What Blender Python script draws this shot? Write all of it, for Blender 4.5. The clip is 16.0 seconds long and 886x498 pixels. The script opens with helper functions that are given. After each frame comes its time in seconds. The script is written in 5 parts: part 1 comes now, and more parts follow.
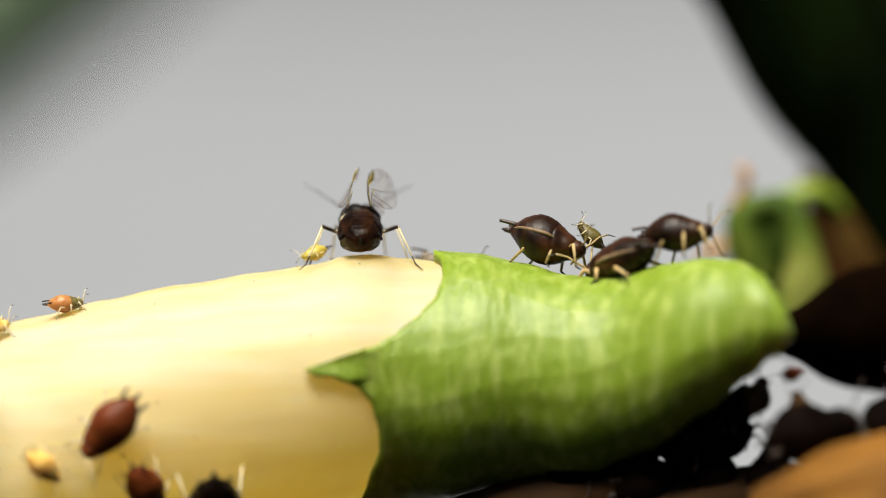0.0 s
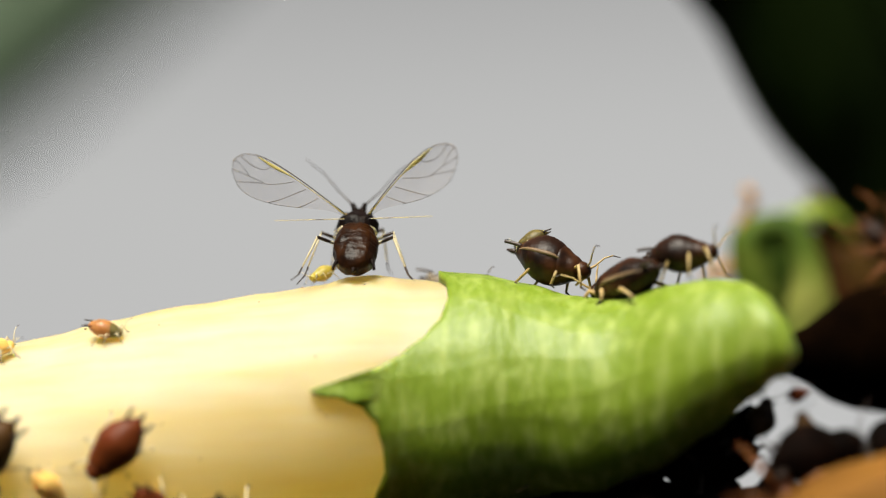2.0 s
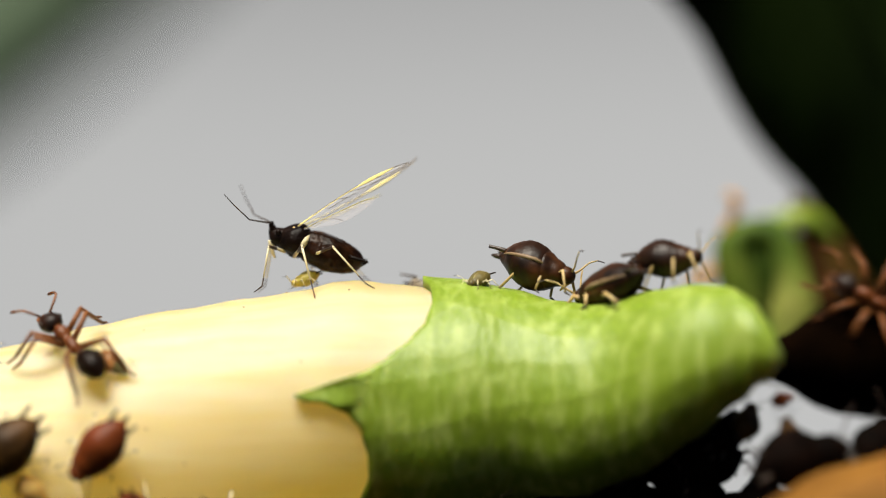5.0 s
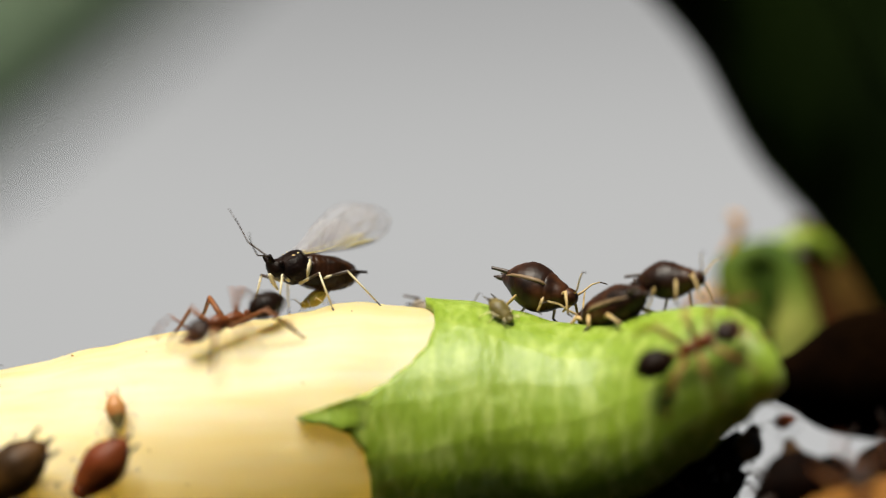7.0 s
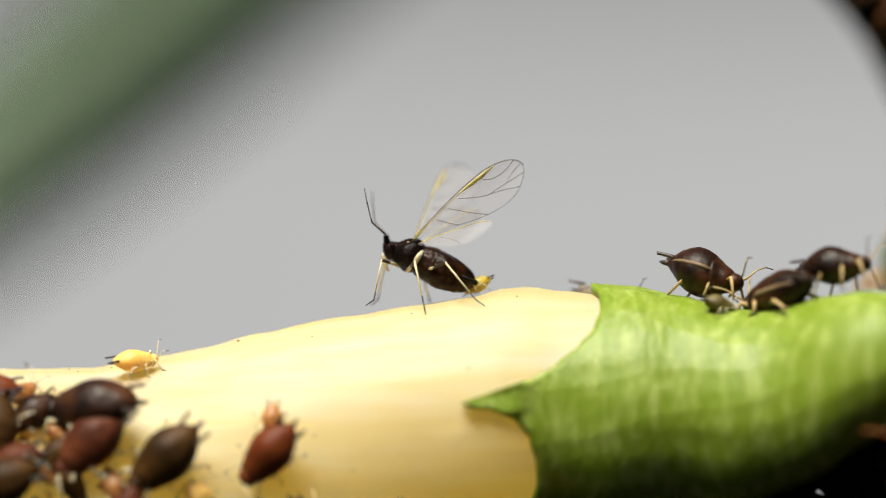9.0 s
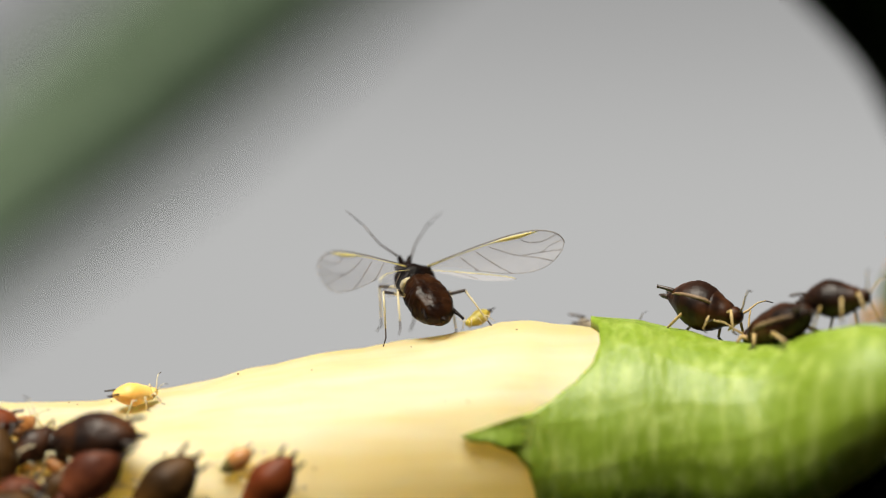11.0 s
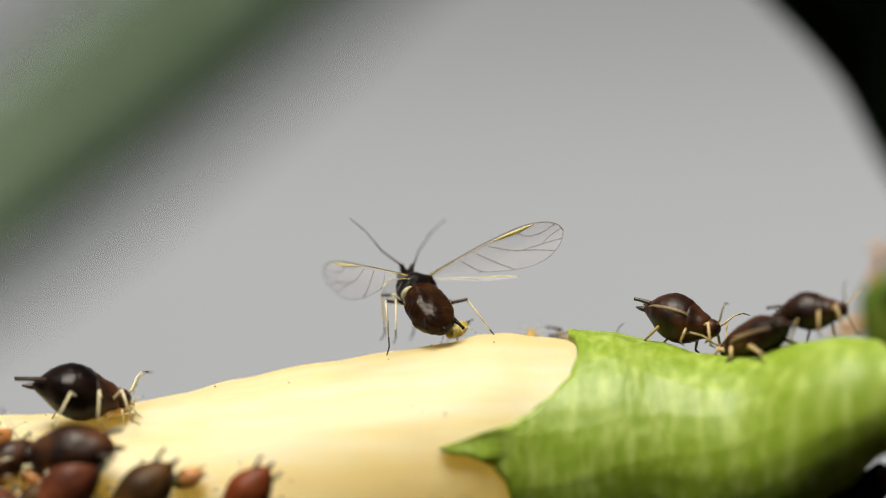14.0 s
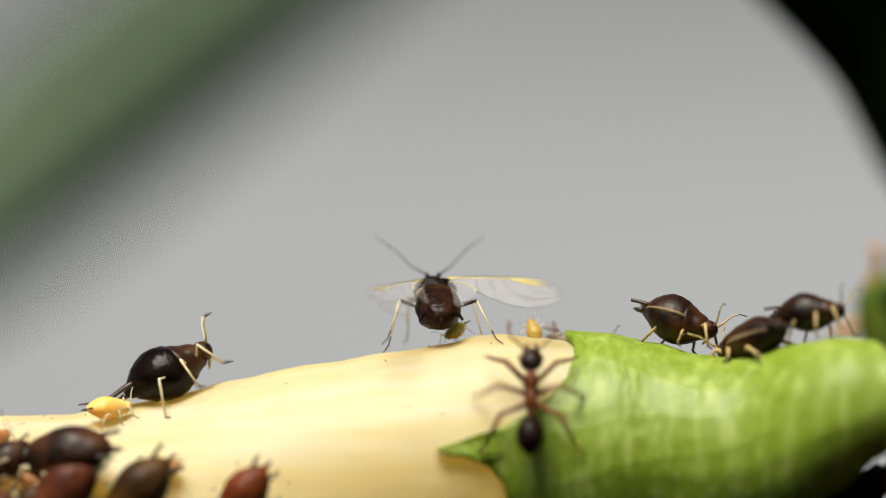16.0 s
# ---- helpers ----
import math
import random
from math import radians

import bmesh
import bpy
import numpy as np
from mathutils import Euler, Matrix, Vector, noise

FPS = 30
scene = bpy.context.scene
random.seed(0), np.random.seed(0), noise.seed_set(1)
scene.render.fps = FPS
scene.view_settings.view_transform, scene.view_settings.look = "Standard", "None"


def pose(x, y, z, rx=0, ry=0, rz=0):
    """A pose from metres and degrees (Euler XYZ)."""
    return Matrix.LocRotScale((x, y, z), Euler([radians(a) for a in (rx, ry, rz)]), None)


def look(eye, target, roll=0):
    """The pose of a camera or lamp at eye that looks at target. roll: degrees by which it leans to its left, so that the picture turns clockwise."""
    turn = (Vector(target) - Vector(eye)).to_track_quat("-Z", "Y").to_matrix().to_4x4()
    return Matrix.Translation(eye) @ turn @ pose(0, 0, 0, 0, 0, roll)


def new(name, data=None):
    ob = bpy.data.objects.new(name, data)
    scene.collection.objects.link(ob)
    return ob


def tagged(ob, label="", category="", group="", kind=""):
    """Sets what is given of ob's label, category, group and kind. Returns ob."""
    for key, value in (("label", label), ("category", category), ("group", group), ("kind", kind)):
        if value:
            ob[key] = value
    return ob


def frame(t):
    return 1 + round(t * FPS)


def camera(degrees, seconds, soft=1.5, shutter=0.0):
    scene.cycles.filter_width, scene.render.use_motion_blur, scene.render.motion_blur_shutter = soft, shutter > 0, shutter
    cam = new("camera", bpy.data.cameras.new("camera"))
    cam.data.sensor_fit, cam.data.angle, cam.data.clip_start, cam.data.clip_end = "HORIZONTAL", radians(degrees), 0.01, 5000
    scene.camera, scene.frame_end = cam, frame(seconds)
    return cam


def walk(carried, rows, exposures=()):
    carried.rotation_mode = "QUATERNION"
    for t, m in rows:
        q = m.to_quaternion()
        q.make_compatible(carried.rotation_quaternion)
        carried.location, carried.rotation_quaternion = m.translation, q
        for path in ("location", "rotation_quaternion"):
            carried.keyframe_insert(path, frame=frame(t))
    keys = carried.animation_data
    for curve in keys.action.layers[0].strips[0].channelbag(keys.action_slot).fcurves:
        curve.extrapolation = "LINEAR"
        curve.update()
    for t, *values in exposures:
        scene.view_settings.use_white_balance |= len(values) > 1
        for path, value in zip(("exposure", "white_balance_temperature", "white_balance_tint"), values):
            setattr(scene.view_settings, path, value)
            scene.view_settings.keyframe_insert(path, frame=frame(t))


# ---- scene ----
# All lengths below are in millimetres unless a call says otherwise; part() turns them into metres.
MM = 0.001
GAP = 100.0          # camera to the plane of focus

# ---- camera and walk ----
# a fixed macro camera that pans: seconds, sideways and downward drift of the place on the plane of focus, in hundredths of a mm
DRIFT = [(0.0, 0, 0), (0.5, 8, 8), (1.0, 9, 19), (1.5, 8, 29), (2.0, 9, 37), (2.5, 14, 50), (3.0, 11, 45), (3.5, 5, 43), (4.0, 1, 40),
         (4.2, 2, 45), (5.3, -30, 46), (6.3, -47, 45), (6.5, -43, 52), (7.0, -14, 84), (7.5, 32, 86), (8.0, 80, 84), (8.5, 172, 82), (9.0, 279, 58),
         (9.2, 285, 58), (10.2, 298, 84), (11.3, 272, 121), (11.5, 270, 121), (12.0, 254, 124), (12.5, 248, 130), (13.0, 244, 127),
         (13.5, 244, 138), (14.0, 238, 139), (14.5, 235, 130), (15.0, 238, 135), (15.5, 238, 141), (16.0, 233, 141)]
cam = camera(8.97, 16.0, soft=1.0, shutter=0.5)
walk(cam, [(t, pose(0, -GAP * MM, 0, 90 + math.degrees(math.atan(dy / 10000)), 0, math.degrees(math.atan(dx / 10000)))) for t, dx, dy in DRIFT], [(0.0, 0.86), (7.0, 0.84), (9.0, 0.81), (12.5, 0.73), (16.0, 0.68)])
cam.data.dof.use_dof = True
cam.data.dof.focus_distance = (GAP - 0.5) * MM
cam.data.dof.aperture_fstop = cam.data.lens / 6.6
cam.data.dof.aperture_blades = 0

# ---- light ----
SUN_UP, SUN_TURN = 64, 208
world = bpy.data.worlds.new("sky")
scene.world = world
world.use_nodes = True
wn = world.node_tree.nodes
sky = wn.new("ShaderNodeTexSky")
sky.sky_type, sky.sun_disc = "NISHITA", False
sky.sun_elevation, sky.sun_rotation = radians(SUN_UP), radians(SUN_TURN)
world.node_tree.links.new(sky.outputs[0], wn["Background"].inputs[0])
wn["Background"].inputs[1].default_value = 0.018
sun = new("sun", bpy.data.lights.new("sun", "SUN"))
sun.data.energy, sun.data.angle, sun.data.color = 4.6, radians(36), (1.0, 0.955, 0.83)
sun.matrix_world = look((-0.10, -0.188, 0.437), (0, 0, 0))


# ---- small tools ----
def P(bx, by, y=0.0):
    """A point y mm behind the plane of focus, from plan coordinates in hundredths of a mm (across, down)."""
    k = (GAP + y) / GAP / 100
    return Vector(((bx - 784) * k, y, (441 - by) * k))


def lerp(table, x):
    if x <= table[0][0]:
        return table[0][1]
    for (x0, a), (x1, b) in zip(table, table[1:]):
        if x <= x1:
            k = (x - x0) / (x1 - x0)
            k = k * k * (3 - 2 * k) * 0.5 + k * 0.5
            return a + (b - a) * k
    return table[-1][1]


def spline(points, n):
    """Catmull-Rom through tuples, n steps a span."""
    pts = [np.array(p, float) for p in points]
    pts = [2 * pts[0] - pts[1]] + pts + [2 * pts[-1] - pts[-2]]
    out = []
    for a, b, c, d in zip(pts, pts[1:], pts[2:], pts[3:]):
        for i in range(n):
            t = i / n
            out.append(0.5 * (2 * b + (c - a) * t + (2 * a - 5 * b + 4 * c - d) * t * t + (3 * b - a - 3 * c + d) * t ** 3))
    return out + [pts[-2]]


def rings(bm, loops, close=True):
    """Skins successive loops of points."""
    vs = [[bm.verts.new(p) for p in loop] for loop in loops]
    n = len(vs[0])
    for a, b in zip(vs, vs[1:]):
        for i in range(n):
            bm.faces.new((a[i], a[(i + 1) % n], b[(i + 1) % n], b[i]))
    if close:
        bm.faces.new(vs[0][::-1])
        bm.faces.new(vs[-1])
    return vs


def tube(bm, points, seg=8, n=4, squash=1.0):
    """A swept tube; points are (x, y, z, radius)."""
    pts = spline(points, n) if n > 1 else [np.array(p, float) for p in points]
    side = None
    loops = []
    for i, p in enumerate(pts):
        d = Vector(pts[min(i + 1, len(pts) - 1)][:3] - pts[max(i - 1, 0)][:3]).normalized()
        if side is None:
            side = d.orthogonal().normalized()
        side = (side - d * side.dot(d)).normalized()
        other = d.cross(side)
        r = max(p[3], 1e-4)
        loops.append([Vector(p[:3]) + side * math.cos(a) * r + other * math.sin(a) * r * squash for a in (2 * math.pi * k / seg for k in range(seg))])
    rings(bm, loops)
    return bm


def body(bm, sections, seg=20, n=5, lump=0.0, grooves=0.0):
    """A lofted body along x; sections are (x, half width, half height, centre height)."""
    loops = []
    for i, (x, w, h, c) in enumerate(spline(sections, n)):
        w, h = max(w, 0.004), max(h, 0.004)
        dent = 1 - grooves * (i % 3 == 0)
        loop = []
        for k in range(seg):
            a = 2 * math.pi * k / seg
            q = dent * (1 + lump * noise.noise(Vector((x * 4, math.cos(a) * 2, math.sin(a) * 2))))
            loop.append((x, math.cos(a) * w * q, c + math.sin(a) * h * q))
        loops.append(loop)
    rings(bm, loops)
    return bm


def ball(bm, centre, radius, flat=1.0, u=12, v=8):
    bmesh.ops.create_uvsphere(bm, u_segments=u, v_segments=v, radius=radius, matrix=Matrix.Translation(centre) @ Matrix.Diagonal((1, 1, flat, 1)))
    return bm


def part(name, bm, material, parent=None, label="", size=1.0, origin=(0, 0, 0)):
    """Links a bmesh as one object; origin in mm, in the parent's space."""
    origin = Vector(origin)
    bmesh.ops.recalc_face_normals(bm, faces=bm.faces)
    bmesh.ops.transform(bm, matrix=Matrix.Scale(MM * size, 4) @ Matrix.Translation(-origin), verts=bm.verts)
    me = bpy.data.meshes.new(name)
    bm.to_mesh(me)
    bm.free()
    for p in me.polygons:
        p.use_smooth = True
    me.materials.append(material)
    ob = new(name, me)
    ob.location = origin * MM * size
    if parent:
        ob.parent = parent
    if label:
        ob["label"] = label
    return ob


# ---- materials ----
def material(name, base, rough=0.5, other=None, scale=900.0, bump=0.0, bump_scale=3000.0, sss=0.0, coat=0.0, trans=0.0, stretch=(1, 1, 1), contrast=(0.35, 0.65), metal=0.0, third=None, third_scale=200.0, sss_scale=0.0004, spec=0.4):
    m = bpy.data.materials.new(name)
    m.use_nodes = True
    nt = m.node_tree
    nd, ln = nt.nodes, nt.links
    b = nd["Principled BSDF"]
    tc = nd.new("ShaderNodeTexCoord")
    mp = nd.new("ShaderNodeMapping")
    mp.inputs["Scale"].default_value = stretch
    ln.new(tc.outputs["Object"], mp.inputs[0])
    nz = nd.new("ShaderNodeTexNoise")
    nz.inputs["Scale"].default_value = scale
    nz.inputs["Detail"].default_value = 5
    ln.new(mp.outputs[0], nz.inputs["Vector"])
    rp = nd.new("ShaderNodeValToRGB")
    rp.color_ramp.elements[0].position, rp.color_ramp.elements[1].position = contrast
    rp.color_ramp.elements[0].color = (*base, 1)
    rp.color_ramp.elements[1].color = (*(other or base), 1)
    ln.new(nz.outputs[0], rp.inputs[0])
    out = rp.outputs[0]
    if third:
        n2 = nd.new("ShaderNodeTexNoise")
        n2.inputs["Scale"].default_value = third_scale
        n2.inputs["Detail"].default_value = 3
        ln.new(mp.outputs[0], n2.inputs["Vector"])
        r2 = nd.new("ShaderNodeValToRGB")
        r2.color_ramp.elements[0].position, r2.color_ramp.elements[1].position = 0.45, 0.72
        ln.new(n2.outputs[0], r2.inputs[0])
        mx = nd.new("ShaderNodeMix")
        mx.data_type = "RGBA"
        ln.new(r2.outputs[0], mx.inputs["Factor"])
        ln.new(out, mx.inputs["A"])
        mx.inputs["B"].default_value = (*third, 1)
        out = mx.outputs["Result"]
    ln.new(out, b.inputs["Base Color"])
    b.inputs["Roughness"].default_value = rough
    b.inputs["Specular IOR Level"].default_value = spec
    b.inputs["Metallic"].default_value = metal
    b.inputs["Coat Weight"].default_value = coat
    b.inputs["Coat Roughness"].default_value = 0.15
    b.inputs["Transmission Weight"].default_value = trans
    if sss:
        b.inputs["Subsurface Weight"].default_value = sss
        b.inputs["Subsurface Radius"].default_value = (1.0, 0.82, 0.45)
        b.inputs["Subsurface Scale"].default_value = sss_scale
    if bump:
        nb = nd.new("ShaderNodeTexNoise")
        nb.inputs["Scale"].default_value = bump_scale
        nb.inputs["Detail"].default_value = 4
        ln.new(mp.outputs[0], nb.inputs["Vector"])
        bp = nd.new("ShaderNodeBump")
        bp.inputs["Strength"].default_value = bump
        bp.inputs["Distance"].default_value = 0.00005
        ln.new(nb.outputs[0], bp.inputs["Height"])
        ln.new(bp.outputs[0], b.inputs["Normal"])
    return m


def backdrop_material():
    # sheet glows by itself; dimming to left and top is painted into it
    m = bpy.data.materials.new("glowing_grey")
    m.use_nodes = True
    nt = m.node_tree
    nt.nodes.clear()
    tc = nt.nodes.new("ShaderNodeTexCoord")
    nz = nt.nodes.new("ShaderNodeTexNoise")
    nz.inputs["Scale"].default_value = 12
    nz.inputs["Detail"].default_value = 1
    rp = nt.nodes.new("ShaderNodeValToRGB")
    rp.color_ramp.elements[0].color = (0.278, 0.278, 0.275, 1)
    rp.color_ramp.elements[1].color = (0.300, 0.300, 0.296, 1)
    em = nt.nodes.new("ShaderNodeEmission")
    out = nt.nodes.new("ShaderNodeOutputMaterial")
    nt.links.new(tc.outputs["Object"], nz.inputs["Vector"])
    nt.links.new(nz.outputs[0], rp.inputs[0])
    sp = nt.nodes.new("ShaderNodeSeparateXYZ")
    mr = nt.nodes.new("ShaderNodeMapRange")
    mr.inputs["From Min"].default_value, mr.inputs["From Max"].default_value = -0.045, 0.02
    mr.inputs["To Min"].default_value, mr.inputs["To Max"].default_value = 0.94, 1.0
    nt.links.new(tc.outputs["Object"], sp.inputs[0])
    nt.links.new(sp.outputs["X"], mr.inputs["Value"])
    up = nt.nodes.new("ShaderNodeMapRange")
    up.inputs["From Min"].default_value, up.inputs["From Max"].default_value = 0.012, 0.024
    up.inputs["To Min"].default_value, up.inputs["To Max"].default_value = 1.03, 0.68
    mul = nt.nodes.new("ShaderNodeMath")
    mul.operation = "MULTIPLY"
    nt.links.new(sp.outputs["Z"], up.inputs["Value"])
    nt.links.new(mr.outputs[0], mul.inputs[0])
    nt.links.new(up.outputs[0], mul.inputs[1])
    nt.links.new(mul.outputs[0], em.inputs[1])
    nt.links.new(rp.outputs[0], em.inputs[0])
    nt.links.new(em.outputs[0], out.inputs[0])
    return m


def wing_material():
    m = bpy.data.materials.new("clear_wing_membrane")
    m.use_nodes = True
    nt = m.node_tree
    nt.nodes.clear()
    clear = nt.nodes.new("ShaderNodeBsdfTransparent")
    clear.inputs[0].default_value = (0.975, 0.968, 0.968, 1)
    film = nt.nodes.new("ShaderNodeBsdfPrincipled")
    film.inputs["Base Color"].default_value = (0.72, 0.69, 0.69, 1)
    film.inputs["Roughness"].default_value = 0.35
    nz = nt.nodes.new("ShaderNodeTexNoise")
    nz.inputs["Scale"].default_value = 2500
    tc = nt.nodes.new("ShaderNodeTexCoord")
    mr = nt.nodes.new("ShaderNodeMapRange")
    mr.inputs["To Min"].default_value, mr.inputs["To Max"].default_value = 0.04, 0.13
    mx = nt.nodes.new("ShaderNodeMixShader")
    out = nt.nodes.new("ShaderNodeOutputMaterial")
    nt.links.new(tc.outputs["Object"], nz.inputs["Vector"])
    nt.links.new(nz.outputs[0], mr.inputs[0])
    nt.links.new(mr.outputs[0], mx.inputs[0])
    nt.links.new(clear.outputs[0], mx.inputs[1])
    nt.links.new(film.outputs[0], mx.inputs[2])
    nt.links.new(mx.outputs[0], out.inputs[0])
    return m


M_PETAL = material("cream_petal", (0.93, 0.815, 0.48), 0.5, (0.97, 0.905, 0.73), 2600, 0.5, 3200, 0.4, stretch=(0.10, 1, 1), contrast=(0.30, 0.64), third=(0.91, 0.75, 0.37), third_scale=500, sss_scale=0.0005)


def see_through(m, share, tint):
    """Lets part of the light through a thin sheet, in a deeper colour of its own."""
    nt = m.node_tree
    b, out = nt.nodes["Principled BSDF"], nt.nodes["Material Output"]
    tr = nt.nodes.new("ShaderNodeBsdfTranslucent")
    mx = nt.nodes.new("ShaderNodeMixShader")
    mx.inputs[0].default_value = share
    mul = nt.nodes.new("ShaderNodeMix")
    mul.data_type, mul.blend_type = "RGBA", "MULTIPLY"
    mul.inputs["Factor"].default_value = 1.0
    mul.inputs["B"].default_value = (*tint, 1)
    nt.links.new(b.inputs["Base Color"].links[0].from_socket, mul.inputs["A"])
    nt.links.new(mul.outputs["Result"], tr.inputs[0])
    nt.links.new(b.outputs[0], mx.inputs[1])
    nt.links.new(tr.outputs[0], mx.inputs[2])
    nt.links.new(mx.outputs[0], out.inputs[0])


see_through(M_PETAL, 0.55, (1.0, 0.92, 0.50))
M_CALYX = material("green_calyx", (0.135, 0.205, 0.007), 0.46, (0.195, 0.275, 0.022), 6500, 0.6, 6000, 0.2, stretch=(1.5, 0.9, 0.45), contrast=(0.25, 0.75), third=(0.285, 0.355, 0.072), third_scale=3000, spec=0.38)
# near-black base: the stem's shade is painted into its green
M_STEM = material("shade_painted_stem", (0.0016, 0.0034, 0.0005), 0.85, (0.0055, 0.011, 0.0016), 600, 0.3, 2500, stretch=(1, 1, 0.2), spec=0.02)
M_HOOK = material("dark_green_sepal", (0.030, 0.062, 0.003), 0.65, (0.12, 0.165, 0.018), 700, 0.9, 1400, contrast=(0.38, 0.62), spec=0.15, third=(0.19, 0.18, 0.04), third_scale=450)
M_TAN = material("tan_pedicel", (0.030, 0.034, 0.004), 0.8, (0.10, 0.062, 0.010), 420, 0.8, 1400, contrast=(0.3, 0.7), spec=0.06, third=(0.05, 0.022, 0.005), third_scale=700)
M_DRY = material("dry_orange_bract", (0.34, 0.15, 0.025), 0.7, (0.48, 0.25, 0.06), 900, 0.5)
M_LEAF = material("distant_leaf", (0.235, 0.32, 0.20), 0.6, (0.28, 0.365, 0.24), 60, 0.2, 300)
M_BLACK = material("black_cuticle", (0.0025, 0.0015, 0.001), 0.28, (0.009, 0.004, 0.0025), 2500, 0.6, 4500, spec=0.13)
M_BROWN = material("dark_brown_cuticle", (0.006, 0.0023, 0.0008), 0.42, (0.028, 0.009, 0.0025), 2200, 0.5, 4500, spec=0.24, third=(0.085, 0.028, 0.007), third_scale=1500)
M_RED = material("red_brown_cuticle", (0.10, 0.018, 0.004), 0.46, (0.175, 0.042, 0.008), 1600, 0.6, 5000, sss=0.15, spec=0.15, third=(0.055, 0.011, 0.003), third_scale=900)
M_AMBER = material("amber_cuticle", (0.30, 0.11, 0.025), 0.4, (0.45, 0.19, 0.05), 2500, 0.4, 6000, sss=0.2)
M_YELLOW = material("yellow_cuticle", (0.44, 0.33, 0.035), 0.4, (0.60, 0.50, 0.12), 2500, 0.3, 6000, sss=0.5, third=(0.20, 0.17, 0.02), third_scale=3500)
M_HONEY = material("honey_cuticle", (0.36, 0.21, 0.03), 0.4, (0.52, 0.34, 0.07), 2500, 0.4, 6000, sss=0.3, third=(0.16, 0.10, 0.02), third_scale=4200)
M_ORANGE = material("orange_yellow_cuticle", (0.78, 0.40, 0.07), 0.45, (0.87, 0.57, 0.17), 2500, 0.5, 5000, sss=0.4)
M_OLIVE = material("olive_cuticle", (0.070, 0.052, 0.010), 0.5, (0.15, 0.115, 0.028), 2500, 0.3, 6000, sss=0.2)
M_PALE = material("pale_leg", (0.56, 0.46, 0.25), 0.45, (0.68, 0.59, 0.38), 2500, 0.2, 6000, sss=0.2)
M_DARKLEG = material("dark_leg_tip", (0.02, 0.013, 0.01), 0.4, (0.05, 0.03, 0.02), 2500)
M_ANT = material("red_brown_ant", (0.07, 0.016, 0.003), 0.42, (0.14, 0.040, 0.008), 2500, 0.6, 6000, spec=0.25)
M_ANTDARK = material("dark_ant_gaster", (0.004, 0.002, 0.001), 0.4, (0.012, 0.005, 0.002), 2500, 0.6, 6000, spec=0.1)
M_ANTLEG = material("amber_ant_leg", (0.11, 0.036, 0.009), 0.45, (0.20, 0.07, 0.02), 2500, spec=0.25)
M_VEIN = material("wing_vein", (0.10, 0.075, 0.055), 0.5, (0.16, 0.12, 0.08), 2500)
M_STIGMA = material("yellow_wing_stigma", (0.62, 0.50, 0.12), 0.5, (0.78, 0.68, 0.30), 2500)
M_SHANK = material("amber_leg", (0.35, 0.22, 0.075), 0.5, (0.48, 0.34, 0.15), 2500, 0.3, 6000, sss=0.1)
M_FOLD = material("pale_side_fold", (0.15, 0.09, 0.042), 0.5, (0.26, 0.18, 0.10), 1800, 0.4, 5000)
M_FAWN = material("fawn_cuticle", (0.34, 0.13, 0.03), 0.4, (0.50, 0.24, 0.08), 2500, 0.3, 6000, sss=0.4, third=(0.20, 0.08, 0.02), third_scale=2500)
M_WING = wing_material()
M_BACK = backdrop_material()

# ---- the flower bud ----
# plan across: top edge, radius of the bud's round section, and how far its axis bends back
TOP = [(-700, 600), (-279, 592), (-110, 592), (-60, 583), (51, 562), (186, 532), (321, 502), (461, 478), (560, 463), (610, 450), (651, 448), (720, 457), (771, 463), (850, 462), (930, 478), (1000, 498), (1050, 502), (1100, 496), (1180, 480), (1250, 470), (1310, 474), (1350, 494), (1380, 528), (1405, 580)]
RAD = [(-700, 290), (-300, 275), (0, 250), (300, 236), (600, 226), (770, 208), (1000, 172), (1150, 150), (1250, 124), (1330, 86), (1375, 52), (1405, 10)]
BEND = [(-700, 0.0), (700, 0.0), (900, -0.4), (1050, -1.0), (1250, -2.3), (1425, -3.8)]


def bud(bx, turn, lift=0.0):
    """Point of the bud's skin: across, and degrees from the top (90 faces the camera)."""
    r = lerp(RAD, bx)
    a = radians(turn)
    k = r + lift * 100
    centre = lerp(TOP, bx) + r
    near = (GAP + lerp(BEND, bx)) / GAP
    return Vector(((bx - 784) * near / 100, lerp(BEND, bx) - math.sin(a) * k / 100, ((441 - centre) * near + math.cos(a) * k) / 100))


def bud_turn(bx, by):
    r = lerp(RAD, bx)
    return math.degrees(math.acos(max(-1, min(1, (lerp(TOP, bx) + r - by) / r))))


def seat(bx, by, heading, lift=0.0, lean=0.0, turn=None):
    """A pose on the bud's skin: heading in degrees, 0 to the plan's right, 90 up and away over the ridge."""
    a = bud_turn(bx, by) if turn is None else turn
    p = bud(bx, a, lift)
    ex = (bud(bx + 4, a) - bud(bx - 4, a)).normalized()
    ey = (bud(bx, a - 3) - bud(bx, a + 3)).normalized()
    ez = ex.cross(ey).normalized()
    ey = ez.cross(ex)
    h = radians(heading)
    fx = ex * math.cos(h) + ey * math.sin(h)
    fy = ez.cross(fx)
    m = Matrix((fx, fy, ez)).transposed().to_4x4()
    m = m @ pose(0, 0, 0, 0, lean, 0)
    m.translation = p * MM
    return m


STEM_Y = 10.0        # the arching stem stands behind the bud


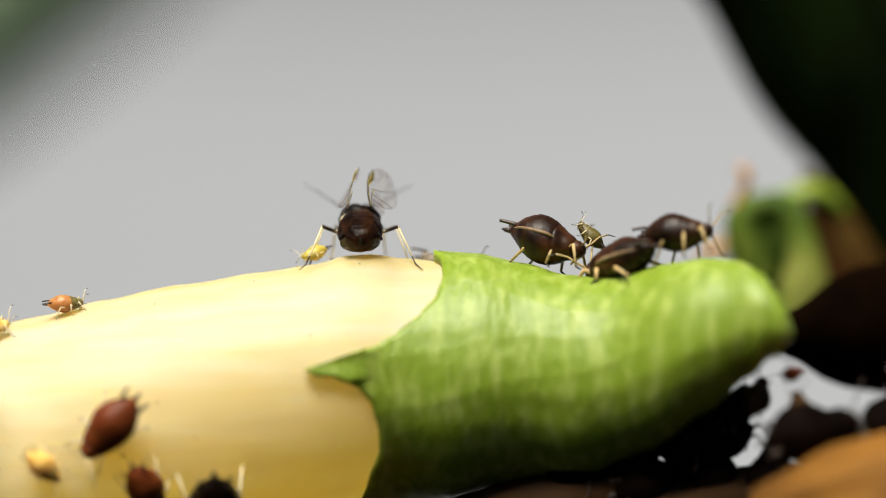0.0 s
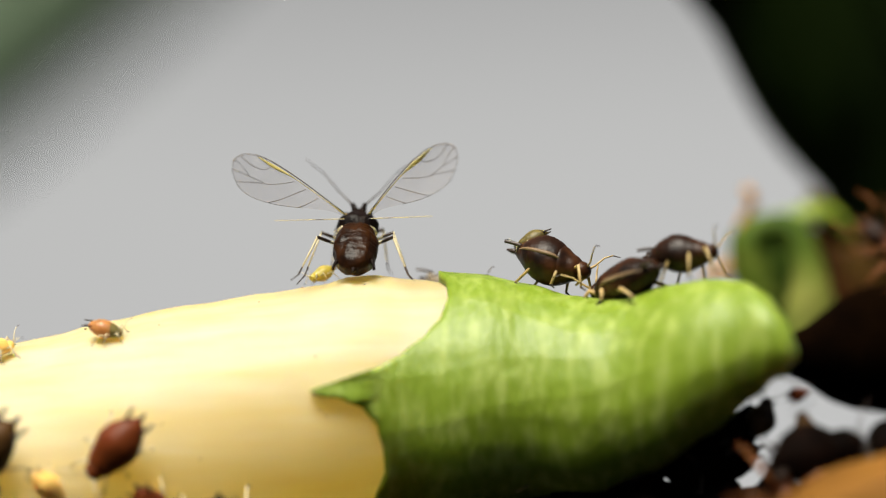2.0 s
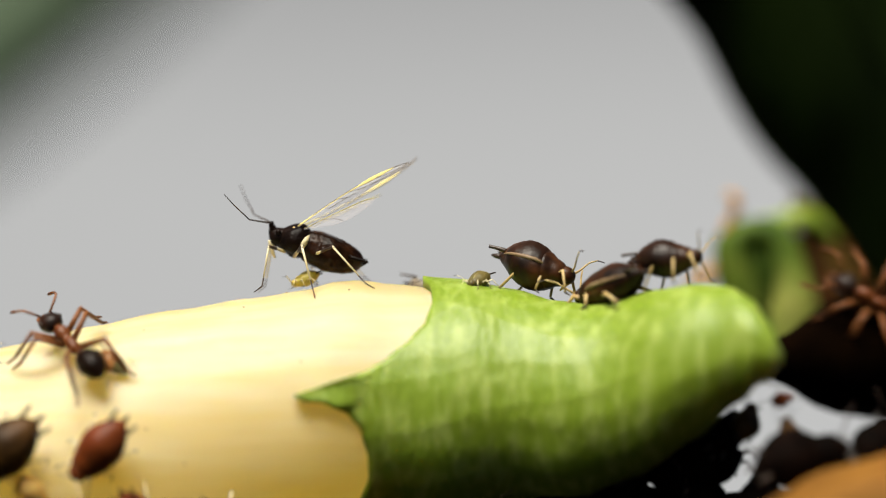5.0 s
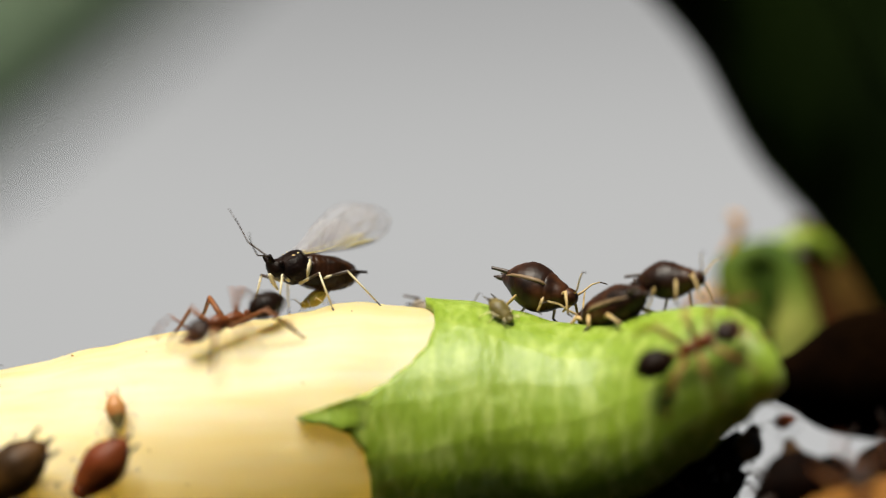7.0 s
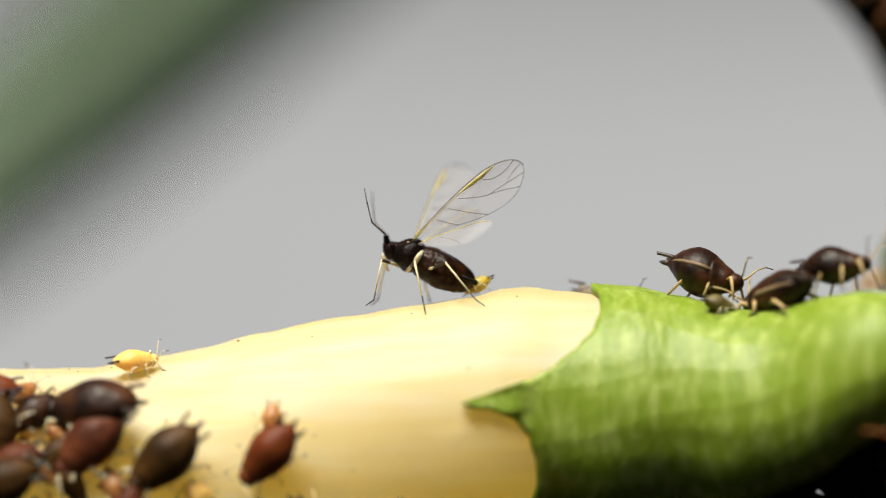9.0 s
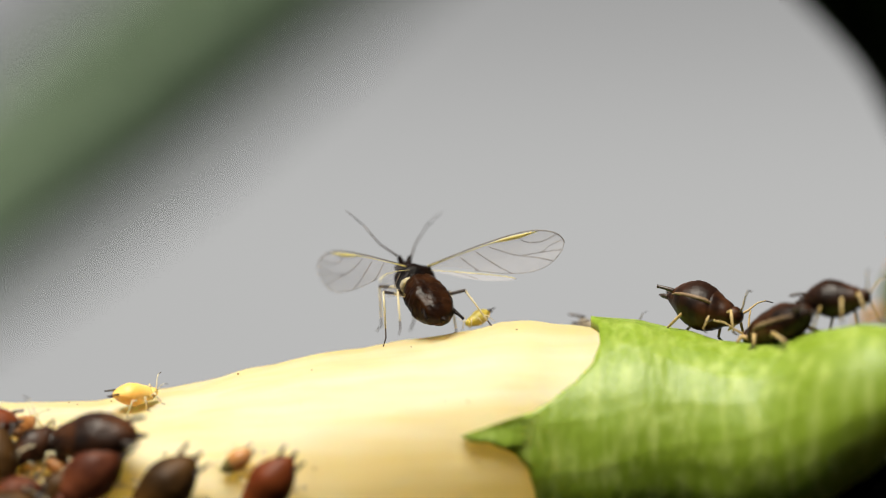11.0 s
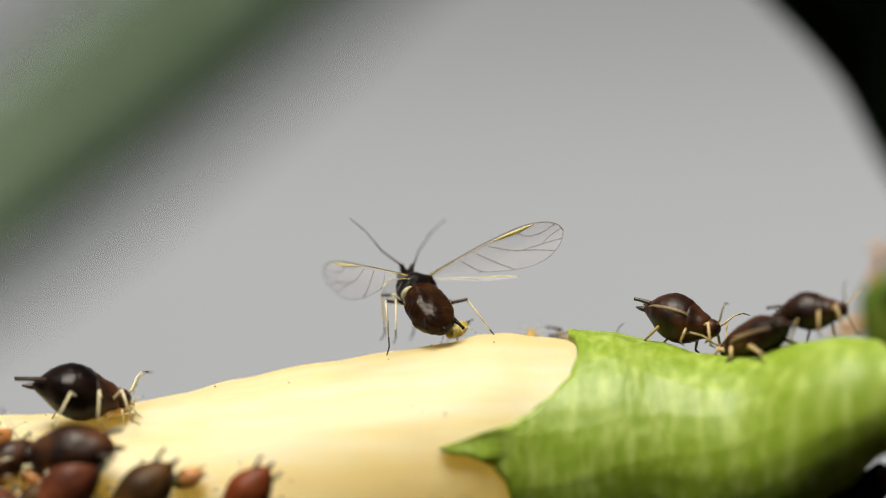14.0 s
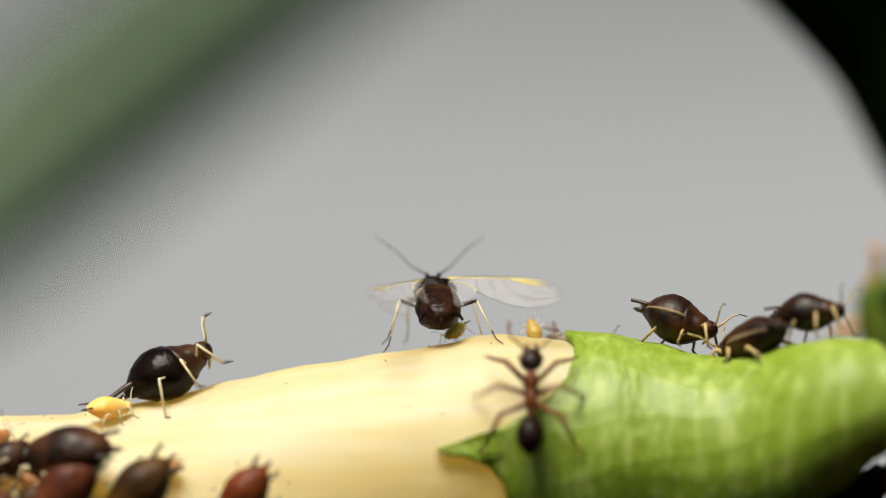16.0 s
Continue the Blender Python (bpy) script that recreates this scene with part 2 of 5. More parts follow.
def petal():
    bm = bmesh.new()
    loops = []
    for bx in range(-700, 861, 12):
        loop = []
        for k in range(72):
            t = 5 * k
            w = 0.05 * noise.noise(Vector((bx / 220, math.sin(radians(t)) * 1.5, math.cos(radians(t)) * 1.5)))
            w += 0.018 * noise.noise(Vector((bx / 45, math.sin(radians(t)) * 9, math.cos(radians(t)) * 9)))
            loop.append(bud(bx, t, w - 0.02))
        loops.append(loop)
    rings(bm, loops)
    return part("petal", bm, M_PETAL, None)


EDGE = [(-180, 640), (-130, 690), (-100, 600), (-60, 760), (-25, 800), (-8, 768), (6, 767), (20, 782), (34, 784), (47, 772), (58, 745), (68, 705), (74, 672), (77, 645), (78.5, 600), (80, 544), (82, 556), (86, 596), (93, 640), (101, 662), (112, 672), (123, 674), (140, 655), (160, 640), (180, 640)]


# veins of the calyx: across, degrees from the top
VEINS = [[(540, 80), (700, 79), (850, 73), (1000, 66), (1200, 57)], [(765, 5), (860, 20), (960, 28), (1100, 33), (1250, 33)], [(780, 32), (880, 42), (980, 49), (1120, 52)],
         [(660, 104), (800, 99), (950, 90), (1200, 76)], [(770, -14), (880, -4), (1000, 8), (1250, 16)]]


def vein_relief(bx, t):
    return sum(0.008 * math.exp(-((t - np.interp(bx, [p[0] for p in v], [p[1] for p in v])) / 2.8) ** 2) for v in VEINS if v[0][0] < bx < v[-1][0])


def calyx():
    """The green cup with pointed teeth over the petal."""
    bm = bmesh.new()
    n = 324
    outer, inner = [], []
    steps = 60
    for j in range(steps + 1):
        lo, li = [], []
        for k in range(n):
            t = -180 + 360 * k / n
            e = lerp(EDGE, t)
            u = j / steps
            bx = e + (1404 - e) * u
            ridge = 0.004 * math.cos(radians(t) * 22 + 0.4 * math.sin(bx / 90)) * (1 - u) * min(1, u * 6)
            w = 0.018 * noise.noise(Vector((bx / 130, math.sin(radians(t)) * 3, math.cos(radians(t)) * 3)))
            fade = min(1.0, 8 * (1 - u))
            tooth = 0.10 if abs(t - 80) < 10 and bx < 650 else 0.10 * math.exp(-((t - 5) / 22) ** 2)
            lo.append(bud(bx, t, (0.10 + ridge + w + vein_relief(bx, t) + tooth * (1 - u * 6 if u < 0.16 else 0)) * fade))
            li.append(bud(bx, t, 0.02 * fade))
        outer.append(lo)
        inner.append(li)
    rings(bm, inner[:12][::-1] + outer)
    return part("calyx", bm, M_CALYX, None)


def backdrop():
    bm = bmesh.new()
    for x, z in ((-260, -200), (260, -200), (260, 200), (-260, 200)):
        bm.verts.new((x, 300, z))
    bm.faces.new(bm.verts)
    return tagged(part("backdrop", bm, M_BACK), "glowing pale grey distance behind the plant, its dimming painted in", "backdrop", kind="structure")


def thick_stem():
    line = [P(*c, STEM_Y) for c in ((850, -440), (990, -425), (1150, -370), (1276, -262), (1412, -108), (1510, 70), (1610, 188), (1708, 350), (1815, 560), (1940, 930))]
    bm = bmesh.new()
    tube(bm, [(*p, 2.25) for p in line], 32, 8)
    root = tagged(new("plant_stem"), "thick green arching plant stem, its shade painted in", "stem")
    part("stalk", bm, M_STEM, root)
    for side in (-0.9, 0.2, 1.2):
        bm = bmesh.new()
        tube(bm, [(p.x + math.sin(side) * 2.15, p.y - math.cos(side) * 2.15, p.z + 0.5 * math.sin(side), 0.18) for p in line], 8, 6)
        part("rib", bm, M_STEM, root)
    return root


def leaf():
    bm = bmesh.new()
    y = 60
    a, b = P(-658, 497, y), P(618, -487, y)
    d = (b - a)
    up = Vector((-d.z, 0, d.x)).normalized()
    for i in range(31):
        u = i / 30
        w = 2.9 * math.sin(math.pi * min(1, u * 0.55 + 0.22)) ** 0.7
        c = a + d * u + Vector((0, 1.1 * math.sin(u * 5), 0))
        for s in (-1, -0.5, 0, 0.5, 1):
            bm.verts.new(c + up * w * s + Vector((0, 0.9 * abs(s), 0)))
    bm.verts.ensure_lookup_table()
    for i in range(30):
        for s in range(4):
            q = i * 5 + s
            bm.faces.new([bm.verts[v] for v in (q, q + 1, q + 6, q + 5)])
    bmesh.ops.solidify(bm, geom=bm.faces[:], thickness=0.3)
    root = tagged(new("leaf"), "long dark green leaf far behind the bud", "leaf")
    part("blade", bm, M_LEAF, root)
    bm = bmesh.new()
    tube(bm, [(*(a + d * u + Vector((0, 1.1 * math.sin(u * 5) - 0.1, 0))), 0.27 * (1.05 - u)) for u in (0, 0.2, 0.4, 0.6, 0.8, 1.0)], 8, 4)
    part("midrib", bm, M_LEAF, root)
    return root


def thing(name, m, label, category, group=""):
    ob = new(name)
    ob.empty_display_size = 0.0003
    ob.matrix_world = m
    return tagged(ob, label, category, group)


def Q(bx, by, y):
    """A point of the side shoot, which stands behind the bud's foot."""
    return P(bx, by, 7.2 + 0.3 * y)


def curl():
    """The withered side shoot at the bud's foot: curled sepal, dry tips, stalk and node."""
    root = thing("withered_shoot", Matrix(), "curled green sepal on tan stalk with dry orange tips", "shoot")
    bm = bmesh.new()
    tube(bm, [(*Q(1335, 500, -2.6), 0.36), (*Q(1318, 440, -3.0), 0.30), (*Q(1312, 390, -3.2), 0.27), (*Q(1340, 366, -3.4), 0.20), (*Q(1380, 362, -3.8), 0.18), (*Q(1408, 388, -4.0), 0.20), (*Q(1424, 450, -4.2), 0.26), (*Q(1424, 520, -4.3), 0.40), (*Q(1412, 580, -4.2), 0.42), (*Q(1392, 625, -3.9), 0.30)], 14, 6, 1.3)
    part("curled_sepal", bm, M_HOOK, root, "dark green curled sepal")
    bm = bmesh.new()
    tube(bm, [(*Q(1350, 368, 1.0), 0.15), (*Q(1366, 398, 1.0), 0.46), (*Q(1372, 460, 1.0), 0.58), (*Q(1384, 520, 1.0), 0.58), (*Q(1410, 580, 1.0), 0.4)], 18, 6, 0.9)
    part("inner_sepal", bm, M_HOLLOW, root, "hollow sepal, painted dark as in shade")
    bm = bmesh.new()
    tube(bm, [(*Q(1318, 378, -1.0), 0.10), (*Q(1350, 358, -0.6), 0.18), (*Q(1392, 352, -0.2), 0.20), (*Q(1432, 340, 0.3), 0.22), (*Q(1466, 348, 0.8), 0.20), (*Q(1496, 380, 1.2), 0.12)], 14, 6, 0.8)
    part("sepal_lip", bm, M_CALYX, root, "pale green rolled sepal edge")
    bm = bmesh.new()
    tube(bm, [(*Q(1398, 478, -3.5), 0.05), (*Q(1404, 450, -3.6), 0.13), (*Q(1412, 430, -3.7), 0.12), (*Q(1424, 412, -3.8), 0.03)], 10, 5)
    part("bud_scale", bm, M_CALYX, root, "small pale green bud scale")
    bm = bmesh.new()
    tube(bm, [(*Q(1304, 372, -3.1), 0.17), (*Q(1312, 345, -3.2), 0.12), (*Q(1322, 325, -3.3), 0.11), (*Q(1318, 304, -3.3), 0.13), (*Q(1304, 298, -3.3), 0.07)], 10, 5, 0.7)
    part("dry_tip", bm, M_DRY, root, "dry orange sepal tip")
    bm = bmesh.new()
    tube(bm, [(*Q(1236, 462, -1.4), 0.06), (*Q(1258, 446, -1.7), 0.17), (*Q(1278, 436, -2.0), 0.14), (*Q(1294, 415, -2.3), 0.04)], 10, 5, 0.7)
    part("dry_scale", bm, M_DRY, root, "dry orange bract")
    bm = bmesh.new()
    tube(bm, [(*Q(1418, 308, 2.0), 0.05), (*Q(1436, 326, 2.0), 0.20), (*Q(1460, 360, 2.0), 0.32), (*Q(1488, 408, 2.0), 0.40), (*Q(1514, 464, 2.0), 0.46), (*Q(1550, 540, 2.5), 0.48), (*Q(1590, 620, 3.0), 0.4)], 16, 6)
    part("stalk", bm, M_TAN, root, "tan and green flower stalk")
    # added dark filler that closes the gap between sepal and stalk
    bm = bmesh.new()
    tube(bm, [(*Q(1378, 338, 0.5), 0.04), (*Q(1396, 360, 0.5), 0.16), (*Q(1418, 400, 0.5), 0.36), (*Q(1446, 460, 0.5), 0.46), (*Q(1476, 530, 0.5), 0.5), (*Q(1500, 600, 0.5), 0.4)], 16, 6)
    part("gap_filler", bm, M_GAPFILL, root, "dark red brown filler between sepal and stalk")
    bm = bmesh.new()
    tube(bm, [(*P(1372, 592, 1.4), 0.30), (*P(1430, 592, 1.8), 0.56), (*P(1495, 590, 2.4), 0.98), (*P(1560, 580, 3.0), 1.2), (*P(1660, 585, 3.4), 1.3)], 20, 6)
    part("node", bm, M_NODE, root, "swollen stem node, shade painted into its brown")
    return root


def dry_petal():
    """The withered flower below the bud: three crumpled petals."""
    root = thing("dry_flower", Matrix(), "withered orange brown flower lying below the bud", "flower")
    for n, (x0, x1, y0, rise, r0, depth) in enumerate(((800, 1330, 938, 30, 1.05, -0.8), (1100, 1560, 948, 40, 0.95, -1.6), (1330, 1820, 942, 62, 1.3, -4.8))):
        bm = bmesh.new()
        loops = []
        for i in range(25):
            u = i / 24
            loop = []
            for k in range(28):
                a = 2 * math.pi * k / 28
                r = r0 * (0.35 + 0.75 * math.sin(math.pi * (0.12 + 0.8 * u))) * (1 + 0.16 * noise.noise(Vector((u * 4 + n * 3, math.cos(a) * 2, math.sin(a) * 2))) + 0.05 * math.cos(7 * a + n))
                c = P(x0 + (x1 - x0) * u, y0 - rise * math.sin(u * 2.2), depth)
                loop.append(c + Vector((0, math.cos(a) * r, math.sin(a) * r * 0.8)))
            loops.append(loop)
        rings(bm, loops)
        # first two petals take the darker copy, with shade painted into the brown
        part("dry_petal", bm, M_DRYPETAL if n == 2 else M_DRYSHADE, root, "crumpled brown petal")
    return root


def flower_bud():
    root = thing("flower_bud", Matrix(), "cream flower bud in a green toothed calyx, lying level", "flower bud")
    for ob in (petal(), calyx()):
        ob.parent = root
    # a few specks and grains on the petal
    rnd = random.Random(4)
    for _ in range(26):
        bm = bmesh.new()
        bx, a = rnd.uniform(-300, 640), rnd.uniform(2, 110)
        ball(bm, bud(bx, a, 0.0), rnd.uniform(0.012, 0.03), 0.6, 6, 4)
        part("speck", bm, M_SPECK, root)
    return root


# ---- insects ----
def perch(bx, by, y, roll):
    """A nymph reared up behind the ridge, head up, its back to the camera."""
    turn = Matrix(((0, -1, 0, 0), (0.25, 0, -1, 0), (1, 0, 0.25, 0), (0, 0, 0, 1))).to_3x3()
    turn = turn.to_quaternion().to_matrix().to_4x4()
    return Matrix.Translation(P(bx, by, y) * MM) @ pose(0, 0, 0, 0, -roll, 0) @ turn


def limb(parent, name, points, radii, skin, tip_skin, size, tip_from=-2, tip_name="foot", knee_skin=None, seg=6):
    """A jointed limb; its origin is its first point. The last span is a part of its own."""
    hip = Vector(points[0])
    bm = bmesh.new()
    tube(bm, [(*p, r) for p, r in zip(points[:tip_from + 1], radii[:tip_from + 1])] if tip_from != -1 else [(*p, r) for p, r in zip(points, radii)], seg, 1)
    ob = part(name, bm, skin, parent, "", size, hip)
    tip = bmesh.new()
    pts = [(*(Vector(p) - hip), r) for p, r in zip(points[tip_from:], radii[tip_from:])]
    tube(tip, pts, seg, 1)
    part(tip_name, tip, tip_skin, ob, "", size)
    if knee_skin:
        a, b = Vector(points[1]) - hip, Vector(points[2]) - hip
        k = bmesh.new()
        c = Vector(points[0]) - hip
        tube(k, [(*(c.lerp(a, 0.48)), radii[1] * 1.15), (*(c.lerp(a, 0.75)), radii[1] * 1.3), (*a, radii[1] * 1.2), (*(a.lerp(b, 0.06)), radii[1] * 0.9)], seg, 1)
        part("femur", k, knee_skin, ob, "dark femur", size)
    return ob


def aphid(name, m, length, label, skin, legs=None, tips=None, head=None, group="", spread=1.0, high=0.0, cornicle=0.16, fat=1.0, horn=None, fold=None, thick=1.0):
    """A wingless aphid, head towards +x, feet at z = 0; built one unit long."""
    legs, tips, head, horn = legs or M_PALE, tips or M_DARKLEG, head or skin, horn or tips or M_DARKLEG
    root = thing(name, m, label, "aphid", group)
    h = 0.27 + high
    f = fat
    bm = bmesh.new()
    sections = [(-0.50, 0.0, 0.0, h + 0.10), (-0.46, 0.065, 0.055, h + 0.095), (-0.38, 0.15, 0.125, h + 0.075), (-0.25, 0.23 * f, 0.20 * f, h + 0.04), (-0.08, 0.272 * f, 0.245 * f, h + 0.01), (0.08, 0.25 * f, 0.22 * f, h - 0.015), (0.18, 0.205, 0.175, h - 0.04), (0.23, 0.12, 0.11, h - 0.05)]
    body(bm, sections, 28, 5, 0.05, 0.014)
    ab = part("abdomen", bm, skin, root, "", length)
    bm = bmesh.new()
    body(bm, [(0.05, 0.16, 0.14, h - 0.02), (0.13, 0.222 * f, 0.19 * f, h - 0.03), (0.22, 0.195, 0.168, h - 0.05), (0.31, 0.155, 0.132, h - 0.07), (0.36, 0.08, 0.07, h - 0.08)], 18, 4, 0.04)
    part("thorax", bm, head, root, "", length)
    bm = bmesh.new()
    body(bm, [(0.31, 0.06, 0.06, h - 0.075), (0.35, 0.125, 0.105, h - 0.08), (0.41, 0.11, 0.09, h - 0.085), (0.45, 0.06, 0.05, h - 0.085), (0.465, 0.0, 0.0, h - 0.085)], 16, 4)
    hd = part("head", bm, head, root, "", length)
    for s in (1, -1):
        bm = bmesh.new()
        ball(bm, (0.40, s * 0.085, h - 0.055), 0.022, 1, 8, 6)
        part("eye", bm, M_DARKLEG, hd, "black eye", length)
        bm = bmesh.new()
        tube(bm, [(-0.36, s * 0.12, h + 0.14, 0.030), (-0.42, s * 0.14, h + 0.16, 0.024), (-0.42 - cornicle * 1.0, s * 0.155, h + 0.18, 0.019), (-0.43 - cornicle * 1.1, s * 0.157, h + 0.182, 0.023)], 8, 2)
        part("cornicle", bm, horn, ab, "black tube on the back", length)
        if fold:
            bm = bmesh.new()
            tube(bm, [(x, s * w * 0.955, c + e, r) for (x, w, _, c), e, r in zip(sections[2:7], (0.03, 0.055, 0.055, 0.05, 0.03), (0.006, 0.020, 0.026, 0.022, 0.006))], 8, 4)
            part("side_fold", bm, fold, ab, "pale fold along the side", length)
        a = [(0.43, s * 0.045, h - 0.05), (0.48, s * 0.09, h + 0.0), (0.54, s * 0.2, h + 0.11), (0.60, s * 0.30, h + 0.16), (0.67, s * 0.36, h + 0.15)]
        limb(root, "antenna", a, [0.016, 0.012, 0.009, 0.008, 0.005], legs, tips, length, -2, "antenna_tip")
        for i, (hx, kx, ky, fx, fy) in enumerate(((0.24, 0.36, 0.26, 0.46, 0.34), (0.17, 0.14, 0.34, 0.10, 0.47), (0.10, -0.14, 0.36, -0.36, 0.46))):
            ky, fy = ky * spread, fy * spread
            pts = [(hx, s * 0.10, h - 0.12), (kx, s * ky, h + (0.01 if spread > 0.7 else -0.05)), (fx * 0.95, s * fy * 0.98, 0.045), (fx + 0.055, s * (fy + 0.03), 0.005)]
            limb(root, "leg", pts, [0.024 * thick, 0.017 * thick, 0.011 * thick, 0.006 * thick], legs, tips, length)
    bm = bmesh.new()
    tube(bm, [(-0.47, 0, h + 0.095, 0.035), (-0.54, 0, h + 0.105, 0.026), (-0.59, 0, h + 0.115, 0.008)], 8, 2)
    part("cauda", bm, horn, ab, "", length)
    bm = bmesh.new()
    tube(bm, [(0.41, 0, h - 0.14, 0.03), (0.36, 0, h - 0.19, 0.022), (0.30, 0, max(0.02, h - 0.26), 0.01)], 8, 2)
    part("beak", bm, legs, hd, "pale beak", length)
    return root


def ant(name, m, length, label):
    """A small ant, head towards +x, built one unit long."""
    root = thing(name, m, label, "ant", "ants tending the aphids")
    h = 0.17
    bm = bmesh.new()
    body(bm, [(-0.50, 0, 0, h + 0.0), (-0.47, 0.05, 0.045, h), (-0.40, 0.105, 0.10, h + 0.01), (-0.30, 0.125, 0.118, h + 0.015), (-0.20, 0.095, 0.09, h + 0.01), (-0.14, 0.03, 0.03, h)], 18, 4, 0.03, 0.03)
    part("gaster", bm, M_ANTDARK, root, "", length)
    bm = bmesh.new()
    body(bm, [(-0.16, 0.02, 0.02, h - 0.01), (-0.12, 0.035, 0.05, h), (-0.08, 0.02, 0.02, h - 0.01)], 12, 3)
    part("petiole", bm, M_ANT, root, "", length)
    bm = bmesh.new()
    body(bm, [(-0.09, 0.02, 0.02, h - 0.01), (-0.05, 0.05, 0.05, h), (0.03, 0.055, 0.06, h + 0.01), (0.08, 0.045, 0.05, h + 0.015), (0.15, 0.07, 0.075, h + 0.03), (0.22, 0.055, 0.06, h + 0.04), (0.27, 0.025, 0.025, h + 0.04)], 16, 4, 0.03)
    part("thorax", bm, M_ANT, root, "", length)
    bm = bmesh.new()
    body(bm, [(0.26, 0.03, 0.03, h + 0.04), (0.30, 0.085, 0.075, h + 0.04), (0.37, 0.105, 0.09, h + 0.03), (0.44, 0.085, 0.07, h + 0.015), (0.48, 0.05, 0.04, h), (0.49, 0.02, 0.02, h)], 18, 4)
    hd = part("head", bm, M_ANTHEAD, root, "", length)
    for s in (1, -1):
        bm = bmesh.new()
        ball(bm, (0.37, s * 0.092, h + 0.055), 0.024, 1, 8, 6)
        part("eye", bm, M_DARKLEG, hd, "black eye", length)
        bm = bmesh.new()
        tube(bm, [(0.46, s * 0.05, h, 0.02), (0.52, s * 0.045, h - 0.015, 0.016), (0.55, s * 0.012, h - 0.02, 0.006)], 8, 2)
        part("mandible", bm, M_ANTLEG, hd, "", length)
        limb(root, "antenna", [(0.44, s * 0.035, h + 0.06), (0.52, s * 0.17, h + 0.16), (0.62, s * 0.20, h + 0.10), (0.72, s * 0.19, h + 0.02)], [0.011, 0.011, 0.012, 0.015], M_ANTLEG, M_ANT, length, -2, "antenna_tip")
        for hx, kx, ky, fx, fy in ((0.19, 0.31, 0.22, 0.45, 0.37), (0.08, 0.09, 0.27, 0.10, 0.48), (-0.02, -0.18, 0.26, -0.38, 0.42)):
            pts = [(hx, s * 0.045, h - 0.02), (kx, s * ky, h + 0.13), (fx * 0.97, s * fy * 0.92, 0.06), (fx * 1.1, s * fy * 1.08, 0.0)]
            limb(root, "leg", pts, [0.028, 0.024, 0.016, 0.009], M_ANTLEG, M_ANTLEG, length)
    return root


LEAD = [(0, 0.02), (0.5, 0.075), (1.1, 0.13), (1.7, 0.15), (2.05, 0.115), (2.32, 0.02), (2.46, -0.10), (2.5, -0.22)]
TRAIL = [(0, -0.03), (0.35, -0.10), (0.8, -0.28), (1.3, -0.47), (1.75, -0.57), (2.1, -0.545), (2.38, -0.39), (2.5, -0.22)]


def camber(x, y):
    return 0.05 * math.sin(math.pi * min(1, x / 2.5)) + 0.10 * (y + 0.3) ** 2 + 0.012 * math.sin(9 * y)


def wing(root, hinge):
    """A clear forewing with its veins, yellow mark and hindwing; span along x, front edge towards +y."""
    a, b = spline(LEAD, 6), spline(TRAIL, 6)
    bm = bmesh.new()
    grid = []
    for p, q in zip(a, b):
        row = []
        for k in range(11):
            x, y = p + (q - p) * k / 10
            row.append(bm.verts.new((x, y, camber(x, y))))
        grid.append(row)
    for r0, r1 in zip(grid[:-1], grid[1:]):
        for k in range(10):
            vs = (r0[k], r0[k + 1], r1[k + 1], r1[k])
            bm.faces.new(vs)
    bmesh.ops.remove_doubles(bm, verts=bm.verts, dist=0.0005)
    bmesh.ops.solidify(bm, geom=bm.faces[:], thickness=0.004)
    fore = part("forewing", bm, M_WING, root, "clear veined forewing")
    fore.location = Vector(hinge) * MM
    bm = bmesh.new()
    lines = [
        (LEAD, 0.0086),
        (TRAIL[2:], 0.0043),
        ([(0.62, 0.01), (0.78, -0.20), (0.90, -0.32)], 0.0058),
        ([(0.92, 0.03), (1.25, -0.33), (1.45, -0.51)], 0.0065),
        ([(1.18, 0.05), (1.55, -0.19), (1.9, -0.33), (2.22, -0.485)], 0.0058),
        ([(1.72, -0.25), (2.05, -0.285), (2.43, -0.335)], 0.0050),
        ([(2.05, -0.285), (2.25, -0.21), (2.48, -0.165)], 0.0043),
        ([(1.72, 0.08), (1.86, -0.05), (2.12, -0.10), (2.42, -0.05)], 0.0058)]
    for pts, r in lines:
        tube(bm, [(x, y, camber(x, y), r) for x, y in pts], 6, 4)
    part("vein", bm, M_VEIN, fore, "thin dark wing veins")
    bm = bmesh.new()
    tube(bm, [(x, y, camber(x, y), r) for x, y, r in ((0.0, 0.0, 0.024), (0.4, 0.04, 0.012), (0.9, 0.08, 0.009), (1.25, 0.10, 0.012), (1.5, 0.095, 0.038), (1.75, 0.085, 0.042), (1.95, 0.09, 0.026), (2.1, 0.085, 0.005))], 8, 4, 0.5)
    part("stigma", bm, M_STIGMA, fore, "yellow front vein and wing mark")
    return fore


